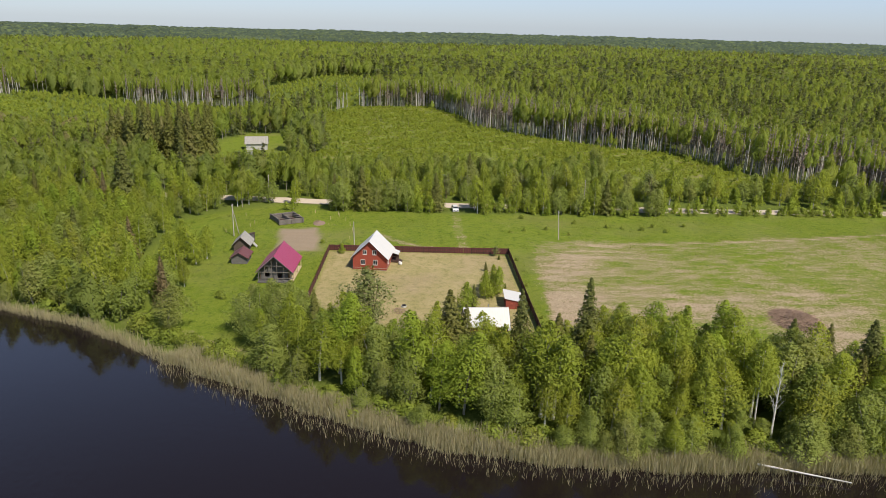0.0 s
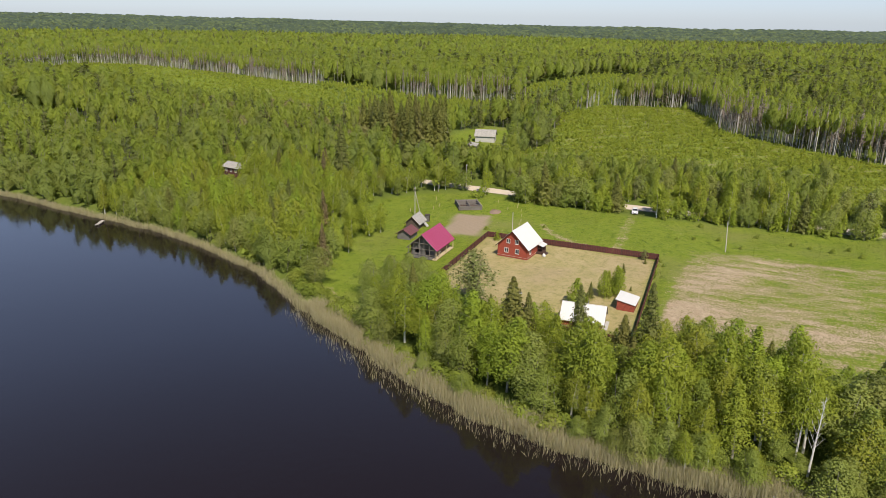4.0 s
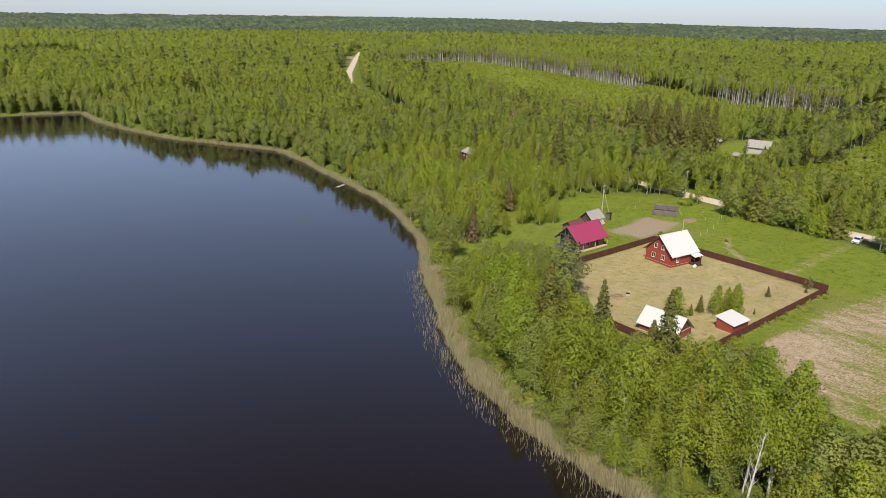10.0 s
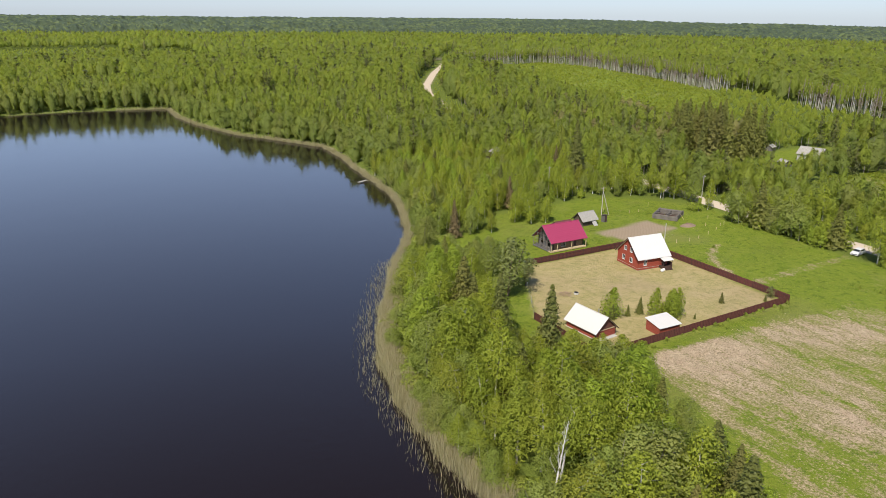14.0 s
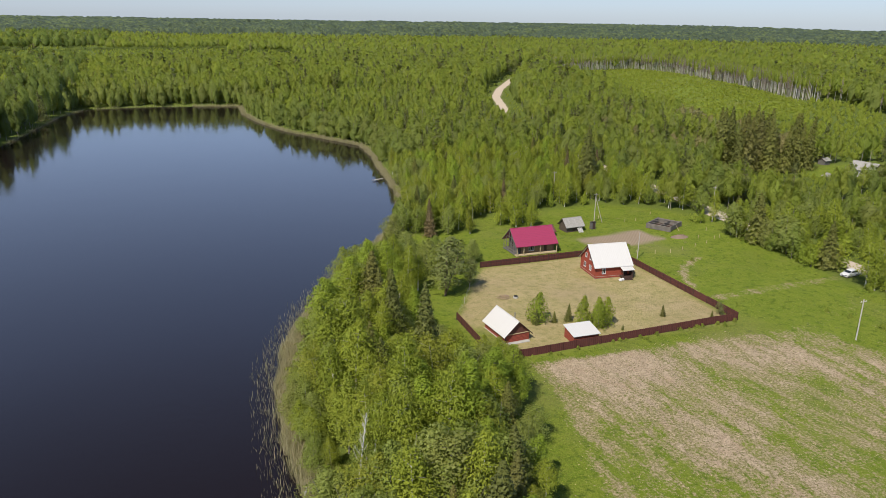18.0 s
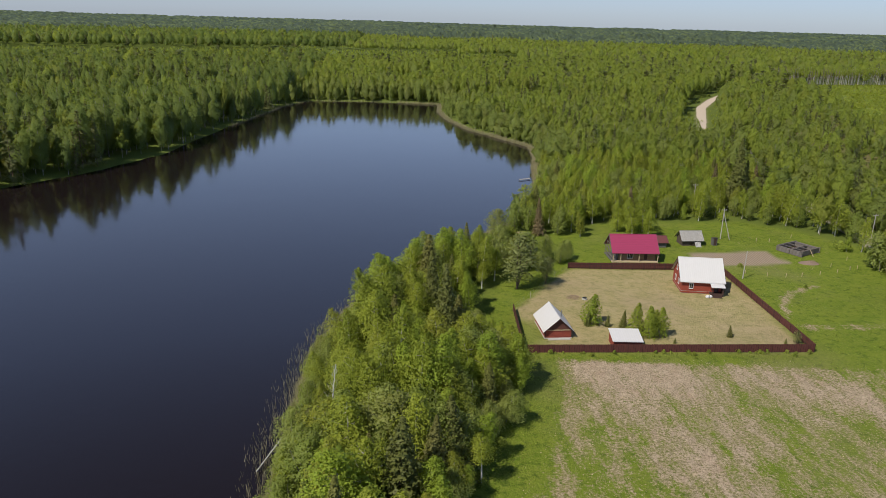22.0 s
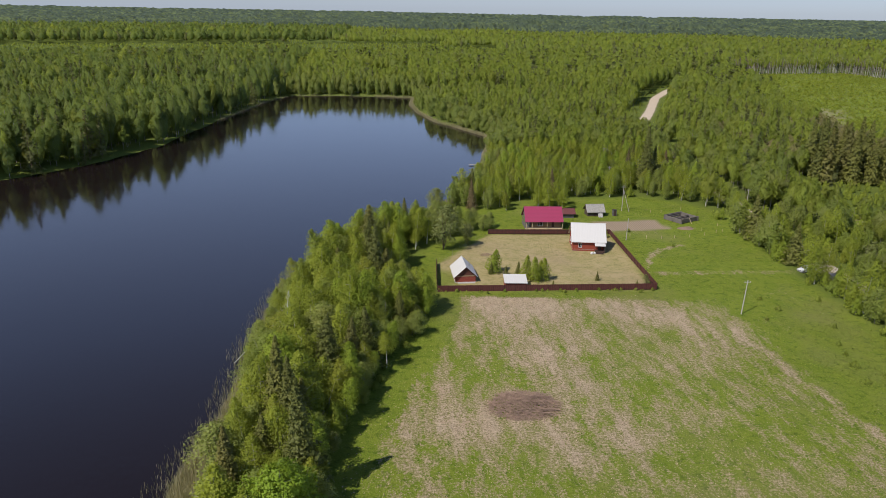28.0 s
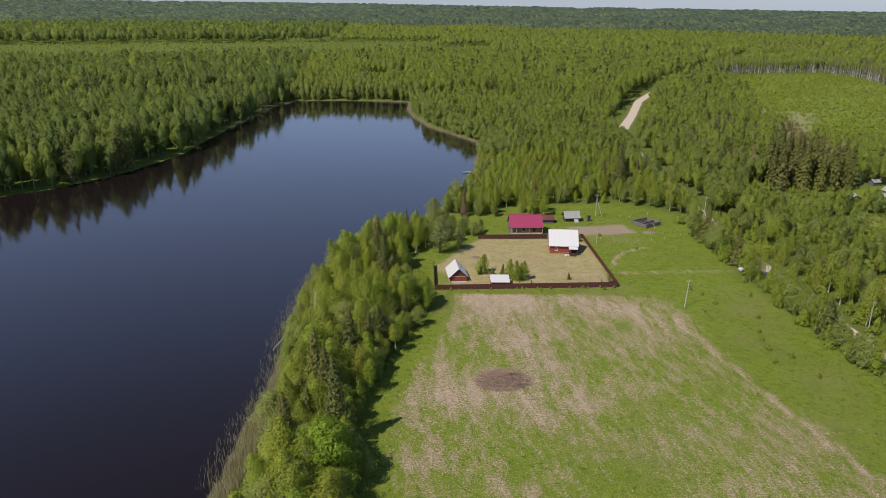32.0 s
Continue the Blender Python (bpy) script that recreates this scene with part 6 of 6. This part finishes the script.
# ---- loose things outdoors ----
def log_frame():
    """The walls of an unfinished log cabin, notched at the corners, without a roof."""
    h = thing("log_cabin", "roofless cabin of weathered grey logs on the meadow", "log cabin", pose(73.6, 57.6, 0, 0, 0, -61))
    L, W, r = 6.3, 7.4, 0.14

    def log(a, b):
        part("log", rod(bmesh.new(), a, b, r, sides=8), M_GREYLOG, h)

    for i in range(5):
        z = 0.15 + i * 0.27
        for y in (0, W):
            log((-0.3, y, z), (L + 0.3, y, z))
        for x in (0, L) + ((3.2,) if i < 4 else ()):
            log((x, -0.3, z + 0.135), (x, W + 0.3, z + 0.135))
    # dark slab laid over the ground inside the walls
    part("floor", box_at(0.15, L - 0.15, 0.15, W - 0.15, -0.2, 0.06), M_DARKWOOD, h, "dark floor slab inside the walls")
    for i in range(3):
        part("joist", rod(bmesh.new(), (-0.2, 1.4 + 2.3 * i, 1.44), (L + 0.2, 1.1 + 2.3 * i, 1.44), 0.07, sides=6), M_GREYLOG, h)
    part("plank", prism(bmesh.new(), [(L + 0.25, 3.0, 1.5), (L + 0.25, 3.22, 1.5), (L + 1.3, 3.22, 0.0), (L + 1.3, 3.0, 0.0)], (0.04, 0, 0.02)), M_PALEWOOD, h, "pale leaning plank")
    return h


def utility_pole(x, y, height, label, lean=(0.0, 0.0), brace=None, arm=True):
    h = thing("utility_pole", label, "utility pole", pose(x, y, 0))
    top = (lean[0], lean[1], height)
    part("pole", rod(bmesh.new(), (0, 0, -0.5), top, 0.13, 0.09, 8), M_POLE, h)
    if brace:
        part("brace", rod(bmesh.new(), (brace[0], brace[1], -0.3), (lean[0] * 0.85, lean[1] * 0.85, height * 0.86), 0.10, 0.08, 7), M_POLE, h)
    if arm:
        a = part("crossarm", box_at(top[0] - 0.7, top[0] + 0.7, top[1] - 0.05, top[1] + 0.05, height - 0.5, height - 0.4), M_POLE, h)
        for dx in (-0.6, 0.6):
            part("insulator", rod(bmesh.new(), (top[0] + dx, top[1], height - 0.4), (top[0] + dx, top[1], height - 0.2), 0.05, 0.03, 6), M_WHITE, a)
    return h


def car():
    """A white hatchback with its nose to the meadow."""
    c = thing("car", "white hatchback parked at the end of the meadow track", "car", pose(91.8, 10.3, 0, 0, 0, 186))
    prof = [(-2.1, 0.35), (-2.12, 0.72), (-1.95, 0.95), (-1.2, 1.0), (1.05, 0.95), (1.9, 0.82), (2.12, 0.6), (2.1, 0.32)]
    part("body", prism(bmesh.new(), [(x, -0.85, z) for x, z in prof], (0, 1.7, 0)), M_CARPAINT, c, "white painted body")
    cab = [(-1.95, 0.96), (-1.75, 1.38), (-1.35, 1.5), (0.1, 1.5), (0.45, 1.42), (1.1, 0.96)]
    bm = bmesh.new()
    lo = [bm.verts.new((x, -0.78 if z < 1 else -0.62, z)) for x, z in cab]
    hi = [bm.verts.new((x, 0.78 if z < 1 else 0.62, z)) for x, z in cab]
    bm.faces.new(lo), bm.faces.new(hi[::-1])
    for i in range(len(cab)):
        j = (i + 1) % len(cab)
        bm.faces.new((lo[i], hi[i], hi[j], lo[j]))
    bmesh.ops.recalc_face_normals(bm, faces=bm.faces)
    part("cabin", bm, M_CARPAINT, c)
    part("windscreen", prism(bmesh.new(), [(0.50, -0.60, 1.40), (0.50, 0.60, 1.40), (1.04, 0.70, 1.02), (1.04, -0.70, 1.02)], (0.03, 0, 0.03)), M_GLASS, c)
    part("rear_window", prism(bmesh.new(), [(-1.79, -0.56, 1.34), (-1.79, 0.56, 1.34), (-1.93, 0.66, 1.03), (-1.93, -0.66, 1.03)], (-0.03, 0, 0.01)), M_GLASS, c)
    for s in (-1, 1):
        part("side_window", prism(bmesh.new(), [(-1.55, 0.645 * s, 1.36), (0.25, 0.645 * s, 1.38), (0.85, 0.765 * s, 1.03), (-1.7, 0.765 * s, 1.03)], (0, 0.02 * s, 0)), M_GLASS, c)
        part("headlight", box_at(2.0, 2.13, 0.5 * s - 0.18, 0.5 * s + 0.18, 0.6, 0.74), M_GLASS, c)
        part("mirror", box_at(0.72, 0.88, 0.86 * s - 0.07, 0.86 * s + 0.07, 0.98, 1.12), M_CARPAINT, c)
    part("grille", box_at(2.08, 2.14, -0.4, 0.4, 0.42, 0.56), M_BLACK, c)
    for x in (-1.3, 1.3):
        for s in (-1, 1):
            w = part("wheel", rod(bmesh.new(), (x, 0.70 * s, 0.31), (x, 0.88 * s, 0.31), 0.31, sides=16), M_BLACK, c)
            part("rim", rod(bmesh.new(), (x, 0.87 * s, 0.31), (x, 0.895 * s, 0.31), 0.19, sides=12), M_METAL, w)
    return c


def brush_pile(name, label, x, y, rx, ry, height, count, seed, thick=0.03, length=2.2):
    """Dry branches thrown together in a heap."""
    rng = random.Random(seed)
    bm = bmesh.new()
    for i in range(count):
        a, d = rng.uniform(0, 6.28), math.sqrt(rng.uniform(0, 1))
        px, py = d * math.cos(a) * rx, d * math.sin(a) * ry
        z = height * (1 - d * d) * rng.uniform(0.2, 1.0) + 0.03
        ln, b = length * rng.uniform(0.35, 1.0), rng.uniform(0, 6.28)
        dx, dy, dz = math.cos(b) * ln / 2, math.sin(b) * ln / 2, rng.uniform(-0.2, 0.2) * ln / 2
        rod(bm, (px - dx, py - dy, max(0.0, z - dz)), (px + dx, py + dy, max(0.02, z + dz)), thick * rng.uniform(0.6, 1.4), thick * 0.4, 4)
    ob = part(name, bm, M_BRUSH, None)
    ob.matrix_basis = pose(x, y, 0)
    return tagged(ob, label, "brush pile", kind="stuff")


def heap(name, label, x, y, rx, ry, height, material, seed):
    """A low uneven mound of earth."""
    rng = np.random.RandomState(seed)
    bm = bmesh.new()
    rings, sides = 5, 18
    rows = []
    for i in range(rings):
        d = 1 - i / rings
        rows.append([bm.verts.new((rx * d * math.cos(k * 6.283 / sides) * rng.uniform(0.9, 1.1), ry * d * math.sin(k * 6.283 / sides) * rng.uniform(0.9, 1.1),
                                   -0.05 + height * (1 - d) ** 0.8 * rng.uniform(0.8, 1.2))) for k in range(sides)])
    top = bm.verts.new((0, 0, height))
    for a, b in zip(rows, rows[1:]):
        for k in range(sides):
            bm.faces.new((a[k], a[(k + 1) % sides], b[(k + 1) % sides], b[k]))
    for k in range(sides):
        bm.faces.new((rows[-1][k], rows[-1][(k + 1) % sides], top))
    ob = part(name, bm, material, None)
    ob.matrix_basis = pose(x, y, 0)
    return tagged(ob, label, "heap")


log_frame()
utility_pole(54.8, 36.6, 6.3, "pale grey wooden utility pole outside the board fence", (0.15, 0.1), None, False)
utility_pole(63.2, -14.6, 7.5, "leaning grey wooden pole between field and meadow", (0.55, 0.4))
utility_pole(63.2, 67.2, 8.2, "old wooden utility pole with a slanting brace", (0, 0), (2.2, -0.8))
utility_pole(67.0, 95.5, 8.5, "grey wooden utility pole in the birch wood")
utility_pole(102.6, -30.0, 7.5, "grey wooden utility pole beside the sand road")
utility_pole(103.4, 66.0, 7.5, "grey wooden utility pole beside the sand road")
car()
brush_pile("brush_pile", "large heap of dry grey-brown branches on the hay field", 10.6, -49.4, 5.8, 4.5, 1.6, 1200, 5, 0.04, 2.8)
brush_pile("brush_heap", "small heap of cut brushwood on the mown yard", 14.2, 25.2, 1.5, 1.2, 0.4, 90, 6, 0.02, 1.3)
heap("soil_heap", "low heap of bare reddish earth by the log frame", 76.2, 47.6, 2.6, 1.8, 0.55, M_SOILHEAP, 7)
brush_pile("brush_heap", "cut branches on the earth heap", 77.2, 48.2, 1.6, 1.0, 0.5, 50, 9, 0.025, 1.6)

well = thing("well_ring", "low concrete well ring with a dark lid on the mown yard", "well", pose(16.3, 24.2, 0))
part("ring", rod(bmesh.new(), (0, 0, -0.1), (0, 0, 0.35), 0.5, sides=20), M_CONCRETE, well)
part("lid", rod(bmesh.new(), (0, 0, 0.35), (0, 0, 0.42), 0.42, sides=20), M_BLACK, well, "dark lid")

outhouse = thing("outhouse", "narrow dark wooden outhouse beside the barn", "outhouse", pose(58.6, 61.2, 0, 0, 0, 4))
for q in ((0, 1.1, 0, 0.06), (0, 1.1, 1.04, 1.1), (0, 0.06, 0.06, 1.04), (1.04, 1.1, 0.06, 1.04)):
    part("wall", box_at(*q, -0.05, 1.9), M_GREYWOOD, outhouse)
part("roof", prism(bmesh.new(), [(-0.12, -0.15, 2.05), (-0.12, 1.25, 1.85), (-0.12, 1.25, 1.8), (-0.12, -0.15, 2.0)], (1.34, 0, 0)), M_DARKWOOD, outhouse)
part("door", box_at(0.2, 0.9, -0.03, -0.004, 0.1, 1.75), M_DARKWOOD, outhouse)

for i, (dx, dy, r) in enumerate(((0, 0, 0.42), (0.75, 0.2, 0.34))):
    sack = bmesh.new()
    bmesh.ops.create_icosphere(sack, subdivisions=2, radius=r)
    rs = random.Random(i)
    for v in sack.verts:
        v.co = v.co * rs.uniform(0.9, 1.08)
        v.co.z = max(v.co.z, -0.5 * r) + 0.45 * r
    ob = part("sack", sack, M_WHITE, None)
    ob.matrix_basis = pose(42.1 + dx, 25.3 + dy, 0)
    tagged(ob, "full white sack lying before the porch", "sack", "sacks by the porch")

stake = bmesh.new()
box(stake, -0.045, 0.045, -0.045, 0.045, -0.3, 0.95)
first = part("fence_post", stake, M_PALEWOOD, None)
tagged(first, "pale wooden post of an old meadow fence", "post", "meadow posts")
first.matrix_basis = pose(57.0, 40.0, 0, 2, -2, 10)
for i, (x, y) in enumerate(((61.2, 38.2), (65.2, 37.6), (69.2, 38.2), (74, 39.2), (79, 40.8), (83.4, 43), (85.4, 43.4), (83, 68.5), (75, 64.5), (71.8, 65), (66.5, 70), (80, 45), (87, 50))):
    copy_thing(first, pose(x, y, 0, (i * 37) % 7 - 3, (i * 53) % 7 - 3, i * 40))

boards = thing("board_stack", "pale boards leaning on the barn front", "boards", pose(53.6, 60.2, 0, 0, 0, 3))
for i in range(5):
    part("board", prism(bmesh.new(), [(i * 0.3, -0.6, 0.0), (i * 0.3, 0.45, 1.1 + 0.08 * (i % 3)), (i * 0.3, 0.48, 1.08 + 0.08 * (i % 3)), (i * 0.3, -0.56, 0.0)], (0.24, 0, 0)), M_CONCRETE, boards)

jetty = thing("jetty", "short pale plank jetty in the reeds of the far shore", "jetty", pose(26.6, 144.0, LAKE_Z, 0, 0, 205))
for i in range(4):
    part("plank", box_at(0.0, 4.6 - 0.2 * (i % 2), 0.24 * i, 0.24 * i + 0.2, 0.34, 0.39), M_POLE, jetty)
for x in (0.3, 2.3, 4.2):
    for y in (0.0, 0.86):
        part("post", rod(bmesh.new(), (x, y, -1.2), (x, y, 0.5), 0.06), M_POLE, jetty)

log_ = part("fallen_birch", rod(bmesh.new(), (-35.3, -20.8, -0.2), (-38.5, -31.2, -0.75), 0.14, 0.07, 8), M_WHITEBARK, None)
tagged(log_, "fallen white birch trunk lying across the reeds", "log")
bare = thing("bare_birch", "leafless white birch leaning over the shore belt", "tree", pose(-30.2, -24.8, -0.4))
part("trunk", rod(bmesh.new(), (0, 0, 0), (1.1, -0.6, 11.2), 0.17, 0.03, 8), M_WHITEBARK, bare)
rb = random.Random(41)
for i in range(16):
    z = 3.6 + 0.46 * i
    a, ln = i * 2.4 + rb.uniform(-0.4, 0.4), (1.9 - 0.09 * i) * rb.uniform(0.7, 1.2)
    root_, end = Vector((0.10 * z, -0.05 * z, z)), Vector((0.10 * z + math.cos(a) * ln * 0.6, -0.05 * z + math.sin(a) * ln * 0.6, z + ln * 1.1))
    limb = rod(bmesh.new(), root_, end, 0.035, 0.010, 5)
    for k in range(5):
        q = root_.lerp(end, 0.35 + 0.14 * k)
        rod(limb, q, q + Vector((rb.uniform(-0.4, 0.4), rb.uniform(-0.4, 0.4), rb.uniform(0.25, 0.7))), 0.012, 0.004, 3)
    part("limb", limb, M_WHITEBARK, bare)

# weeds along the foot of the front fence
rw = random.Random(77)
for i in range(26):
    x = rw.uniform(0.5, 49.5)
    plant("bush", x, rw.uniform(-0.55, -0.3), rw.uniform(0.16, 0.34), "along the yard fence", 1.0, near=False)

# huts about the old house in the glade
gabled_hut("shed", "low brown-roofed shed near the old house", "shed", pose(176.5, 104.5, 0, 0, 0, 20), 5.5, 4.0, 1.8, 3.2, 0.4, M_GREYWOOD, M_BROWNROOF, [], "brown roof")
gabled_hut("shed", "small grey shed at the glade's edge", "shed", pose(197.5, 108.5, 0, 0, 0, 10), 3.6, 3.0, 1.7, 2.6, 0.3, M_GREYWOOD, M_SLATE, [], "grey slate roof")
gabled_hut("shed", "collapsing grey hut below the old house", "shed", pose(176.0, 84.5, 0, 0, 0, 70), 4.5, 3.2, 1.2, 2.2, 0.3, M_GREYWOOD, M_SLATE, [], "grey slate roof")
